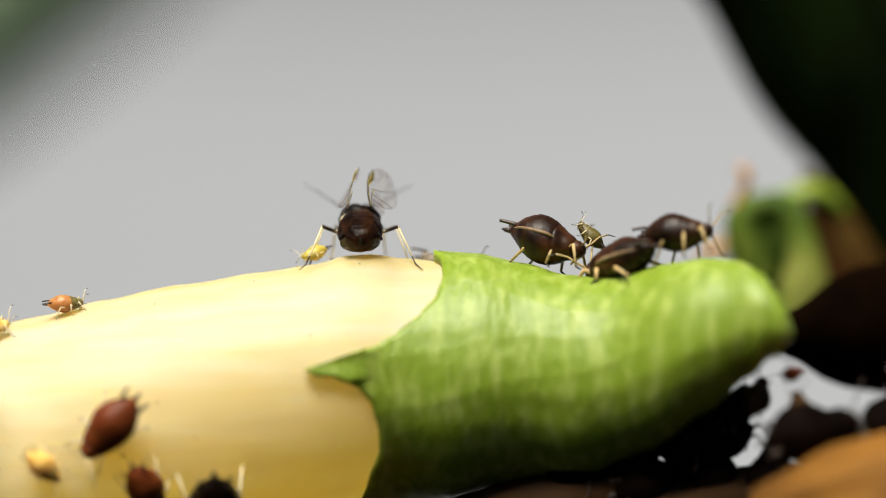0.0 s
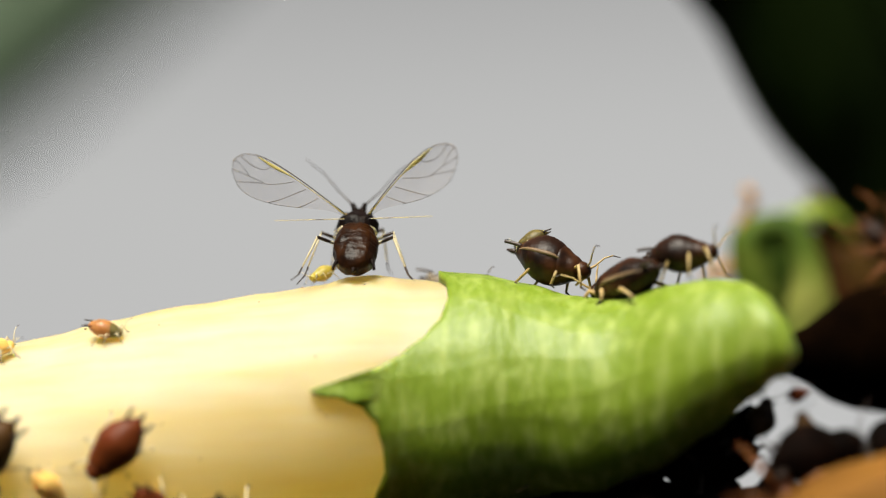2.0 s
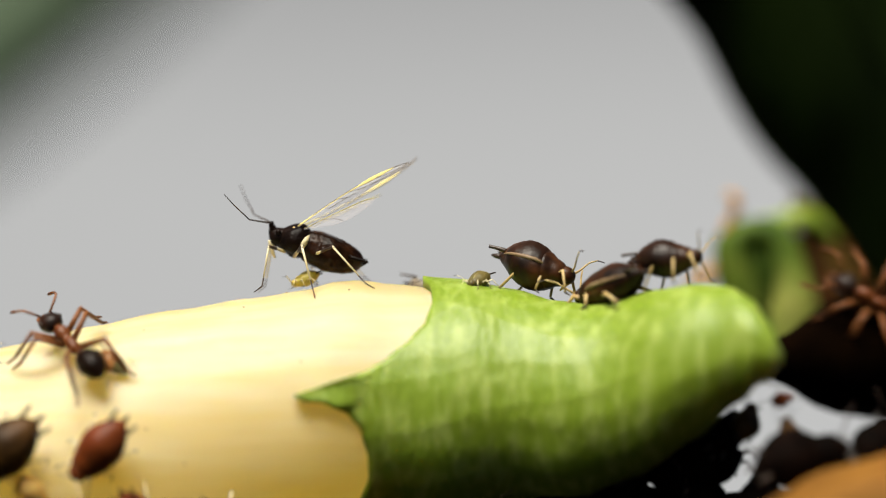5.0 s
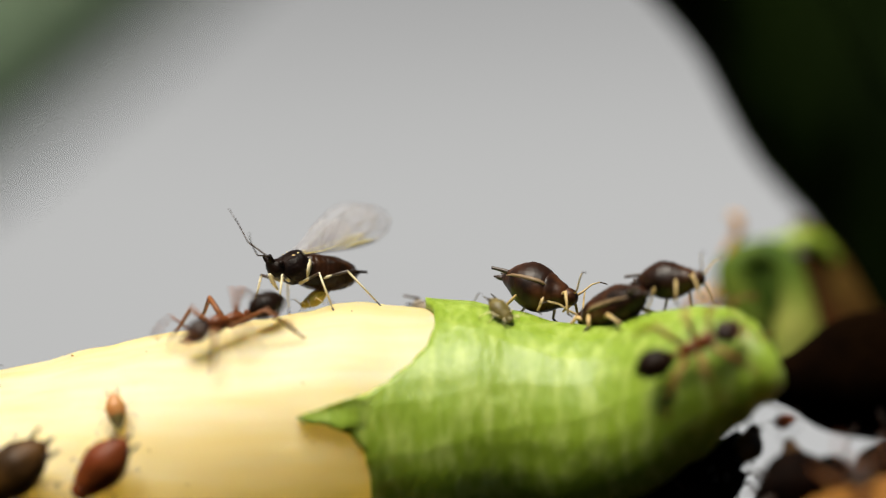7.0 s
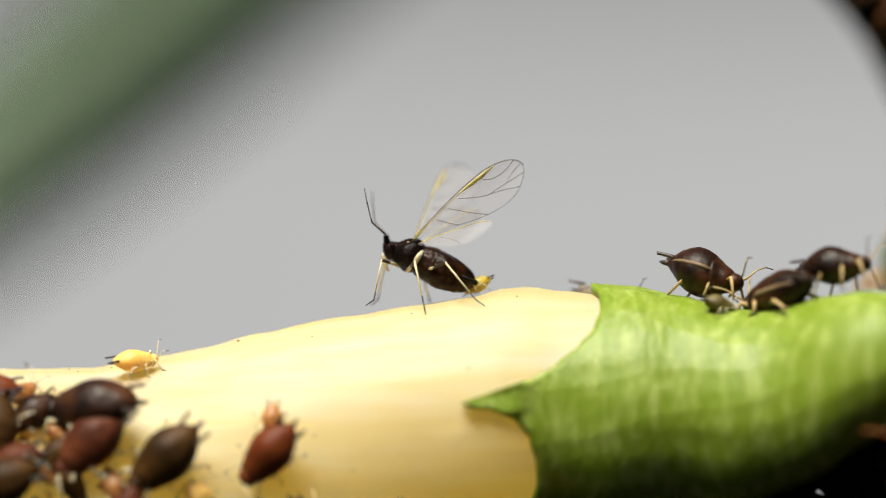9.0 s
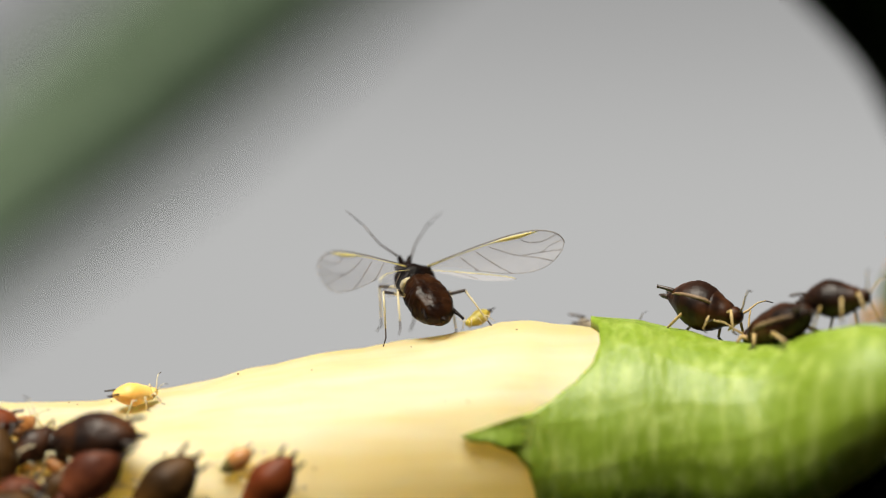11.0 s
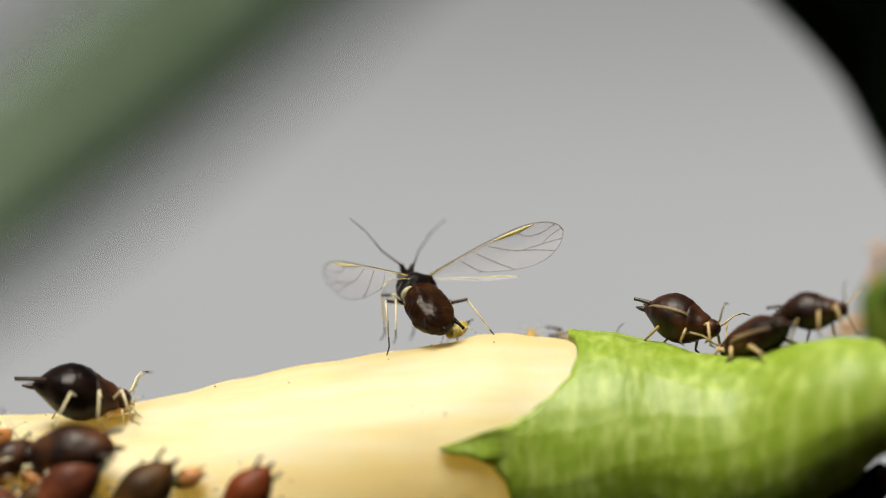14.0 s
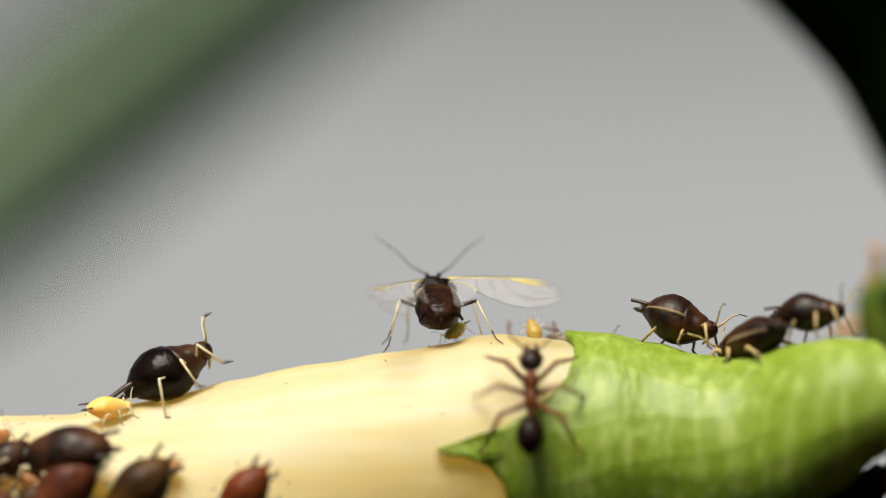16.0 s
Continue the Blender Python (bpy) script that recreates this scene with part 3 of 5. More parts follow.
def hind_wing(root, hinge):
    """The smaller hindwing with its two veins; span along x, front edge towards +y."""
    front = [(0.0, 0.0), (0.4, 0.035), (0.9, 0.05), (1.3, 0.04), (1.55, -0.03), (1.6, -0.1)]
    rear = [(0.0, -0.03), (0.35, -0.17), (0.75, -0.34), (1.15, -0.38), (1.48, -0.24), (1.6, -0.1)]
    bm = bmesh.new()
    rows = [[bm.verts.new((*(p + (q - p) * k / 5), 0.02 * math.sin(math.pi * k / 5))) for k in range(6)] for p, q in zip(spline(front, 6), spline(rear, 6))]
    for r0, r1 in zip(rows, rows[1:]):
        for k in range(5):
            bm.faces.new((r0[k], r0[k + 1], r1[k + 1], r1[k]))
    bmesh.ops.remove_doubles(bm, verts=bm.verts, dist=0.0005)
    bmesh.ops.solidify(bm, geom=bm.faces[:], thickness=0.004)
    hind = part("hindwing", bm, M_WING, root, "small clear hindwing")
    hind.location = Vector(hinge) * MM
    for pts, r in ((front[:-1], 0.007), ([(0.45, 0.0), (0.75, -0.16), (0.95, -0.34)], 0.005)):
        bm = bmesh.new()
        tube(bm, [(x, y, 0.004, r) for x, y in pts], 6, 4)
        part("hindwing_vein", bm, M_STIGMA if r > 0.006 else M_VEIN, hind)
    return hind


HINGE = (0.12, 0.21, 1.09)
REAR_HINGE = (0.03, 0.22, 1.03)


def winged_aphid():
    root = thing("winged_aphid", Matrix(), "dark brown winged aphid with clear veined wings, on the bud", "aphid")
    tilt = Matrix.Translation((-0.03, 0, 0.68)) @ pose(0, 0, 0, 0, -31, 0)

    def front(x):
        """Shortens the part before the wings."""
        return x if x < 0.3 else 0.3 + (x - 0.3) * 0.76

    def at(x, y, z):
        return tilt @ Vector((front(x), y, z))

    def trunk(name, sections, skin, parent=root, label="", **kw):
        bm = bmesh.new()
        body(bm, [(front(x), *rest) for x, *rest in sections], **kw)
        bmesh.ops.transform(bm, matrix=tilt, verts=bm.verts)
        return part(name, bm, skin, parent, label)

    def plates(name, sections, skin, seams, parent=root, label=""):
        """A horny body with a seam along the back and seams across."""
        bm = bmesh.new()
        loops = []
        for x, w, h, c in spline(sections, 9):
            w, h = max(w, 0.004), max(h, 0.004)
            cut = 1 - sum(0.025 * math.exp(-((x - q) / 0.02) ** 2) for q in seams)
            loop = []
            for k in range(48):
                t = 2 * math.pi * k / 48
                u, v = math.cos(t), math.sin(t)
                u, v = math.copysign(abs(u) ** 0.8, u), math.copysign(abs(v) ** 0.8, v)
                back = 1 - 0.07 * math.exp(-((t - math.pi / 2) / 0.09) ** 2) - 0.04 * math.exp(-((abs(t - math.pi / 2) - 0.85) / 0.10) ** 2)
                back *= 1 + 0.10 * noise.noise(Vector((x * 3.5, u * 2.2, v * 2.2))) + 0.03 * noise.noise(Vector((x * 14, u * 7, v * 7)))
                loop.append((x, u * w * cut * back, c + v * h * cut * back))
            loops.append(loop)
        rings(bm, loops)
        bmesh.ops.transform(bm, matrix=tilt, verts=bm.verts)
        return part(name, bm, skin, parent, label)

    TRUNK = [(-0.95, 0, 0, 0.02), (-0.93, 0.13, 0.10, 0.02), (-0.83, 0.25, 0.20, 0.01), (-0.62, 0.35, 0.28, 0), (-0.36, 0.395, 0.32, 0), (-0.12, 0.37, 0.31, 0.01), (0.06, 0.315, 0.285, 0.02), (0.16, 0.25, 0.24, 0.03)]
    ab = plates("abdomen", TRUNK, M_ALATE, (-0.76, -0.6, -0.42, -0.2, 0.0))
    trunk("end_plate", [(-0.975, 0.01, 0.01, 0.0), (-0.955, 0.05, 0.045, 0.0), (-0.91, 0.09, 0.075, 0.0), (-0.86, 0.10, 0.07, 0.0)], M_PITCH, ab, seg=14, n=2)
    trunk("thorax", [(0.02, 0.19, 0.18, 0.03), (0.10, 0.30, 0.26, 0.03), (0.26, 0.365, 0.31, 0.03), (0.44, 0.345, 0.275, 0.02), (0.60, 0.265, 0.20, 0.0), (0.67, 0.18, 0.15, 0.0)], M_PITCH, seg=26, n=5, lump=0.16)
    bm = bmesh.new()
    for s in (1, -1):
        ball(bm, (0.29, s * 0.13, 0.20), 0.135, 0.75, 14, 10)
    bmesh.ops.transform(bm, matrix=tilt, verts=bm.verts)
    part("wing_lobe", bm, M_PITCH, root, "two glossy black lobes between the wings")
    hd = trunk("head", [(0.54, 0.17, 0.15, 0), (0.62, 0.22, 0.175, -0.01), (0.74, 0.21, 0.17, -0.03), (0.86, 0.155, 0.13, -0.02), (0.95, 0.08, 0.07, 0.02), (0.99, 0.0, 0.0, 0.03)], M_PITCH, seg=18, n=4)
    for s in (1, -1):
        bm = bmesh.new()
        ball(bm, at(0.74, s * 0.205, 0.05), 0.055, 1, 10, 8)
        part("eye", bm, M_PITCH, hd)
        bm = bmesh.new()
        tube(bm, [(*(at(0.86, s * 0.06, 0.04)), 0.07), (*(at(0.95, s * 0.09, 0.11)), 0.05), (*(at(1.0, s * 0.12, 0.17)), 0.035)], 8, 3)
        part("antenna_base", bm, M_PITCH, hd)
        bm = bmesh.new()
        tube(bm, [(*(at(0.10, s * 0.24, 0.20)), 0.02), (*(at(0.12, s * 0.30, 0.10)), 0.055), (*(at(0.14, s * 0.31, -0.02)), 0.05), (*(at(0.12, s * 0.27, -0.13)), 0.02)], 10, 4, 0.6)
        part("pale_joint", bm, M_PALE, root, "pale soft skin between thorax and abdomen")
        bm = bmesh.new()
        tube(bm, [(-0.70, s * 0.29, 0.06, 0.05), (-0.84, s * 0.34, 0.07, 0.030), (-0.98, s * 0.36, 0.08, 0.025), (-0.99, s * 0.36, 0.081, 0.031)], 10, 2)
        bmesh.ops.transform(bm, matrix=tilt, verts=bm.verts)
        part("cornicle", bm, M_PITCH, ab, "black tube on the back")
        pts = [at(*p) for p in ((0.93, s * 0.06, 0.07), (0.99, s * 0.13, 0.16))] + [Vector(p) for p in ((0.88, s * 0.36, 1.44), (1.00, s * 0.66, 1.78), (1.06, s * 0.98, 2.02))]
        limb(root, "antenna", [tuple(p) for p in pts], [0.030, 0.018, 0.013, 0.010, 0.006], M_DARKLEG, M_DARKLEG, 1.0, -2, "antenna_tip")
        for hip, knee, ankle, toe in (((0.44, 0.15, 0.70), (0.70, 0.42, 0.80), (0.84, 0.50, 0.10), (0.98, 0.56, 0.0)),
                                      ((0.28, 0.20, 0.58), (0.12, 0.64, 0.76), (-0.06, 0.92, 0.0), (-0.10, 1.06, -0.16)),
                                      ((0.05, 0.20, 0.52), (-0.42, 0.67, 0.70), (-0.98, 0.96, 0.04), (-1.14, 1.08, -0.06))):
            shin = Vector(knee).lerp(Vector(ankle), 0.8)
            pts = [(p[0], s * p[1], p[2]) for p in (hip, knee, shin, ankle, toe)]
            limb(root, "leg", pts, [0.036, 0.024, 0.015, 0.014, 0.009], M_PALE, M_DARKLEG, 1.0, -3, "foot", M_DARKLEG)
        fl = bmesh.new()
        tube(fl, [(0.02, s * 0.26, 0.94, 0.012), (0.10, s * 0.25, 1.01, 0.024), (0.22, s * 0.19, 1.09, 0.022)], 8, 3)
        part("wing_root", fl, M_SHANK, root, "yellow wing root")
    bm = bmesh.new()
    tube(bm, [(*(at(0.84, 0, -0.13)), 0.06), (*(at(0.76, 0, -0.28)), 0.045), (*(at(0.60, 0, -0.40)), 0.02)], 8, 3)
    part("beak", bm, M_PALE, hd, "pale beak")
    bm = bmesh.new()
    tube(bm, [(*(tilt @ Vector((-0.89, 0, 0.02))), 0.07), (*(tilt @ Vector((-0.98, 0, 0.05))), 0.05), (*(tilt @ Vector((-1.04, 0, 0.08))), 0.01)], 8, 2)
    part("cauda", bm, M_PITCH, ab)
    left = wing(root, HINGE)
    right = wing(root, (HINGE[0], -HINGE[1], HINGE[2]))
    return root, left, right, hind_wing(root, REAR_HINGE), hind_wing(root, (REAR_HINGE[0], -REAR_HINGE[1], REAR_HINGE[2]))


# inside of the curl: the recess's shade is put into this green
M_HOLLOW = material("shade_painted_sepal", (0.012, 0.028, 0.002), 0.75, (0.036, 0.062, 0.005), 900, 0.5, spec=0.08)
M_GAPFILL = material("gap_filler", (0.012, 0.004, 0.001), 0.85, (0.040, 0.014, 0.003), 900, 0.6, 2500, spec=0.06)
# almost black so that the node looks shaded; the shade is its colour
M_NODE = material("shade_painted_node", (0.0015, 0.0006, 0.0002), 0.95, (0.004, 0.0016, 0.0004), 900, 0.5, spec=0.01)
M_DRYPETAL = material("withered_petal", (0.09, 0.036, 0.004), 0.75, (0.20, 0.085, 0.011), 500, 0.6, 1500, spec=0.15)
M_DRYSHADE = material("shade_painted_petal", (0.010, 0.005, 0.002), 0.85, (0.035, 0.016, 0.005), 500, 0.6, 1500, spec=0.1)
M_CRUMB = material("pale_shed_skin", (0.22, 0.10, 0.025), 0.6, (0.55, 0.36, 0.15), 1200, 0.4)
M_SPECK = material("brown_speck", (0.30, 0.17, 0.06), 0.7, (0.5, 0.36, 0.16), 900)
M_ANTHEAD = material("brown_ant_head", (0.010, 0.004, 0.002), 0.45, (0.03, 0.010, 0.004), 2500, 0.4, 7000, spec=0.2)
M_ALATE = material("winged_aphid_cuticle", (0.004, 0.0015, 0.0006), 0.34, (0.018, 0.0058, 0.0015), 3400, 0.8, 4500, spec=0.13, third=(0.038, 0.013, 0.003), third_scale=2400)
M_PITCH = material("pitch_black_cuticle", (0.0025, 0.0012, 0.0008), 0.45, (0.010, 0.004, 0.002), 2500, 1.0, 4500, spec=0.10)
# the bud's shade on the aphids below is painted in as black
M_SHADEBLACK = material("shade_black_cuticle", (0.0015, 0.0007, 0.0004), 0.8, (0.005, 0.002, 0.001), 2500, 0.6, 5000, spec=0.03)
M_PURPLE = material("purple_brown_cuticle", (0.055, 0.013, 0.005), 0.5, (0.125, 0.034, 0.012), 1600, 0.6, 5000, sss=0.15, spec=0.14)
M_DUSK = material("olive_brown_cuticle", (0.025, 0.011, 0.002), 0.5, (0.074, 0.032, 0.006), 1600, 0.6, 5000, spec=0.14)
M_HUSK = material("grey_husk", (0.22, 0.18, 0.13), 0.6, (0.34, 0.28, 0.21), 2500, 0.4)

def shed_skins():
    """Pale crumpled skins and crumbs lying among the crowded aphids."""
    rnd = random.Random(11)
    bm = bmesh.new()
    for _ in range(110):
        p = bud(rnd.uniform(-420, -60), rnd.uniform(48, 112), 0.03)
        m = Matrix.Translation(p) @ Euler((rnd.uniform(0, 6), rnd.uniform(0, 6), rnd.uniform(0, 6))).to_matrix().to_4x4() @ Matrix.Diagonal((rnd.uniform(0.06, 0.20), rnd.uniform(0.04, 0.09), rnd.uniform(0.02, 0.05), 1))
        made = bmesh.ops.create_icosphere(bm, subdivisions=2, radius=1, matrix=m)["verts"]
        for v in made:
            v.co += Vector((noise.noise(v.co * 9), noise.noise(v.co * 9 + Vector((5, 0, 0))), noise.noise(v.co * 9 + Vector((0, 7, 0))))) * 0.03
    return tagged(part("shed_skins", bm, M_CRUMB), "pale crumpled shed skins among the crowded aphids", "shed skin", kind="stuff")


backdrop()
flower_bud()
shed_skins()
thick_stem()
leaf()
curl()
dry_petal()

alate, wing_left, wing_right, rear_left, rear_right = winged_aphid()
RIDGE = "dark aphids on the ridge of the calyx"
HERD = "aphids feeding on the petal"
aphid("dark_aphid", seat(965, 0, 2, 0.07, -15, turn=-3), 1.54, "dark brown wingless aphid with amber legs on the calyx", M_BROWN, legs=M_SHANK, group=RIDGE, cornicle=0.12, high=0.08, fat=1.16, spread=0.55, fold=M_FOLD, thick=1.3)
aphid("dark_aphid", seat(1102, 0, 172, 0.02, 0, turn=4), 1.68, "dark brown wingless aphid crouching on the calyx", M_BROWN, legs=M_SHANK, group=RIDGE, cornicle=0.10, high=-0.08, fat=0.9, spread=0.66, fold=M_FOLD, thick=1.5)
aphid("dark_aphid", seat(1216, 0, 10, 0.06, -8, turn=-10), 1.32, "dark purple brown aphid beside a dry bract", M_BROWN, legs=M_SHANK, group=RIDGE, cornicle=0.14, high=0.17, spread=0.62, fat=1.08, thick=1.3)
little = aphid("yellow_nymph", seat(560, 0, 212, 0, 0, turn=-2), 0.56, "tiny yellow green nymph under the winged aphid", M_YELLOW)
climber = aphid("olive_nymph", seat(1030, 0, 90, 0, 0, turn=0), 0.64, "small olive nymph walking over its neighbours", M_OLIVE)
late = aphid("yellow_nymph", perch(705, 515, 1.7, 0), 0.52, "small honey yellow nymph reared up at the petal ridge", M_HONEY, spread=1.1)
aphid("shed_skin", seat(795, 0, 6, 0.0, 0, turn=-26), 1.15, "grey empty aphid skin on the calyx rim", M_HUSK, legs=M_VEIN, fat=0.4, high=-0.12)
walker = aphid("amber_nymph", seat(125, 0, 0, 0, 0, turn=10), 0.66, "small amber brown nymph walking on the petal", M_FAWN, head=M_OLIVE)
orange = aphid("orange_nymph", seat(-20, 0, 8, 0, 0, turn=20), 0.84, "orange yellow nymph with black eyes on the petal ridge", M_ORANGE, tips=M_DARKLEG)
red = aphid("red_aphid", seat(200, 752, -146), 1.4, "red brown aphid feeding on the petal", M_RED, group=HERD, spread=0.72, cornicle=0.10)
mover = aphid("olive_brown_aphid", seat(37, 759, -150), 1.65, "olive brown aphid feeding on the petal", M_DUSK, group=HERD, spread=0.72, cornicle=0.10)
lows = [aphid("dark_aphid", seat(380, 866, -100), 1.75, "black aphid low on the petal", M_BLACK, group=HERD, spread=0.72, cornicle=0.10),
        aphid("red_aphid", seat(268, 846, -80), 1.2, "red brown aphid low on the petal", M_RED, group=HERD, spread=0.72, cornicle=0.10),
        aphid("amber_nymph", seat(95, 815, -60), 0.8, "amber yellow nymph on the petal", M_ORANGE, group=HERD, spread=0.72, cornicle=0.10),
        aphid("dark_aphid", seat(-96, 690, 160, 0.05), 1.85, "dark brown aphid crowded on the petal", M_BROWN, group=HERD, spread=0.72, cornicle=0.10),
        aphid("purple_aphid", seat(-100, 740, -152), 1.65, "purple brown aphid crowded on the petal", M_PURPLE, group=HERD, spread=0.72, cornicle=0.10),
        aphid("dark_aphid", seat(-262, 722, -100), 1.4, "dark olive aphid crowded on the petal", M_DUSK, group=HERD, spread=0.72, cornicle=0.10),
        aphid("dark_aphid", seat(-255, 800, -160), 1.5, "dark olive aphid crowded on the petal", M_DUSK, group=HERD, spread=0.72, cornicle=0.10),
        aphid("red_aphid", seat(-285, 655, 170), 1.2, "red brown aphid crowded on the petal", M_RED, group=HERD, spread=0.72, cornicle=0.10),
        aphid("amber_nymph", seat(-222, 650, 60), 0.75, "small amber nymph among dark aphids", M_AMBER, group=HERD, spread=0.72, cornicle=0.10),
        aphid("amber_nymph", seat(-205, 705, -30), 0.6, "small amber nymph among dark aphids", M_ORANGE, group=HERD, spread=0.72, cornicle=0.10),
        aphid("amber_nymph", seat(-180, 770, 120), 0.7, "small pale amber nymph among dark aphids", M_AMBER, group=HERD, spread=0.72, cornicle=0.10),
        aphid("dark_aphid", seat(-370, 700, 200), 1.5, "dark brown aphid crowded on the petal", M_BROWN, group=HERD, spread=0.72, cornicle=0.10),
        aphid("purple_aphid", seat(-40, 850, -120), 1.3, "purple brown aphid low on the petal", M_PURPLE, group=HERD, spread=0.72, cornicle=0.10)]
for bx, by, h, size, mat in ((-150, 715, -20, 0.6, M_AMBER), (-212, 748, 140, 0.75, M_AMBER), (-60, 792, 100, 0.7, M_FAWN), (-130, 795, -60, 0.85, M_DUSK), (-300, 745, 30, 0.9, M_RED), (-165, 668, 100, 0.5, M_AMBER), (-205, 690, -150, 1.1, M_BROWN), (-236, 765, 190, 1.2, M_PURPLE), (-160, 755, -140, 1.0, M_DUSK), (-300, 690, 150, 1.2, M_BROWN)):
    aphid("nymph", seat(bx, by, h), size, "small nymph wedged between larger aphids", mat, group=HERD, spread=0.72, cornicle=0.10)
UNDER = "aphids crowded under the calyx"
for bx, by, y, h, size, mat in ((1276, 784, -1.7, 200, 1.15, M_SHADEBLACK), (1238, 742, -1.5, 150, 1.3, M_SHADEBLACK), (1300, 726, -1.9, 60, 1.0, M_SHADEBLACK), (1205, 795, -1.3, 170, 1.5, M_SHADEBLACK), (1100, 815, -1.1, 200, 1.5, M_SHADEBLACK), (1338, 706, -2.2, 70, 0.8, M_DUSK), (1402, 664, -3.0, 20, 0.45, M_RED), (1414, 730, -3.2, 100, 0.75, M_DUSK), (1470, 762, -3.4, 190, 1.0, M_SHADEBLACK),
                                (1425, 775, -3.2, 15, 1.7, M_SHADEBLACK), (1000, 832, -1.0, 160, 1.4, M_SHADEBLACK), (1510, 800, -3.0, 170, 1.3, M_SHADEBLACK), (1562, 745, -3.2, 60, 1.2, M_SHADEBLACK), (1250, 840, -1.4, 120, 1.4, M_SHADEBLACK), (1150, 862, -1.2, 20, 1.5, M_SHADEBLACK), (1360, 850, -1.8, 80, 1.4, M_SHADEBLACK)):
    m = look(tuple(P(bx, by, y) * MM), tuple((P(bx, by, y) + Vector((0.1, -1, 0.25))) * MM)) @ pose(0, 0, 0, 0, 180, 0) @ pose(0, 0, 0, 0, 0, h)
    aphid("dark_aphid", m, size, "dark aphid crowded under the calyx, shade painted in where black", mat, legs=M_DARKLEG, group=UNDER, spread=0.5, fat=1.15, cornicle=0.06)
black = aphid("black_aphid", seat(-330, 0, 0, 0, 0, turn=0), 1.8, "large glossy black aphid walking over the petal", M_BLACK, head=M_BROWN, cornicle=0.20, high=0.08, fat=1.16, thick=0.85)
ants = [ant("ant", pose(0, 0, 0), 2.02, "small red brown ant hurrying over the plant") for _ in range(6)]


# ---- what moves ----
def facing(bx, by, y, heading, lean=0.0):
    """A pose on a thing in front of the plane of focus, back towards the camera."""
    h = radians(heading)
    fx = Vector((math.cos(h), 0, math.sin(h)))
    ez = Vector((0, -1, 0.25)).normalized()
    fy = ez.cross(fx).normalized()
    fx = fy.cross(ez)
    m = Matrix((fx, fy, ez)).transposed().to_4x4()
    m.translation = P(bx, by, y) * MM
    return m


def upright(bx, by, yaw, y=0.0, pitch=0.0):
    m = Matrix.Translation(P(bx, by, y) * MM) @ pose(0, 0, 0, 0, 0, yaw) @ pose(0, 0, 0, 0, -pitch, 0)
    return m


def ridge_at(bx):
    return lerp(TOP, bx)


def gait(root, spans, swing=16, beat=0.1):
    """Swings the legs to and fro while the thing walks."""
    legs = [o for o in root.children if o.name.startswith("leg")]
    for i, leg in enumerate(legs):
        home = leg.matrix_basis.copy()
        rows = [(0.0, home)]
        for t0, t1 in spans:
            n = max(2, round((t1 - t0) / beat))
            for k in range(n + 1):
                t = t0 + (t1 - t0) * k / n
                a = 0 if k in (0, n) else swing * (1 if (k + i) % 2 else -1)
                if t > rows[-1][0] + 0.03:
                    rows.append((t, home @ pose(0, 0, 0, 0, 0, a)))
        if rows[-1][0] < 15.97:
            rows.append((16.0, home))
        walk(leg, rows)


# winged aphid: seconds, across, drop of the feet, heading, depth
ALATE = [(0.0, 637, 20, 92, 0.0, -14), (0.3, 637, 20, 92, 0.0, -14), (0.5, 637, 6, 92, 0.0, 0), (1.0, 630, 4, 91, 0.0, 6), (1.5, 625, 4, 90, 0.0, 6), (2.0, 623, 4, 87, 0.0, 6), (2.4, 624, 4, 73, 0.0, 5), (2.7, 626, 4, 67, 0.0, 3), (3.0, 628, 4, 62, 0.0, 1), (3.5, 626, 4, 56, 0.0, -2),
         (4.0, 626, 4, 55, 0.0, -2), (4.1, 624, 9, 75, 0.0, 6), (4.2, 580, 0, 100, 0.1, 14), (4.6, 575, 2, 150, 0.1, -2), (5.2, 580, 2, 190, 0.1, -10), (6.3, 590, 0, 216, 0.1, -15), (6.6, 569, 0, 208, 0.1, -18), (7.0, 579, 2, 208, 0.1, -23), (7.4, 589, 4, 214, 0.1, -23),
         (7.8, 534, 2, 212, 0.0, -24), (8.2, 520, 0, 200, 0.0, -20), (8.6, 484, 0, 180, 0.0, -11), (9.0, 478, 0, 178, 0.0, -7), (9.2, 477, 0, 176, 0.0, -5), (10.2, 470, -10, 145, 0.0, -3), (11.3, 462, -13, 115, 0.0, 5), (11.8, 468, -13, 110, 0.0, 5),
         (12.5, 490, -13, 112, 0.0, 5), (13.5, 500, -13, 119, 0.0, 5), (14.5, 510, -13, 120, 0.0, 5), (15.6, 513, -13, 116, 0.0, 5), (15.8, 528, -6, 98, 0.0, -7), (16.0, 540, -6, 97, 0.0, -7)]
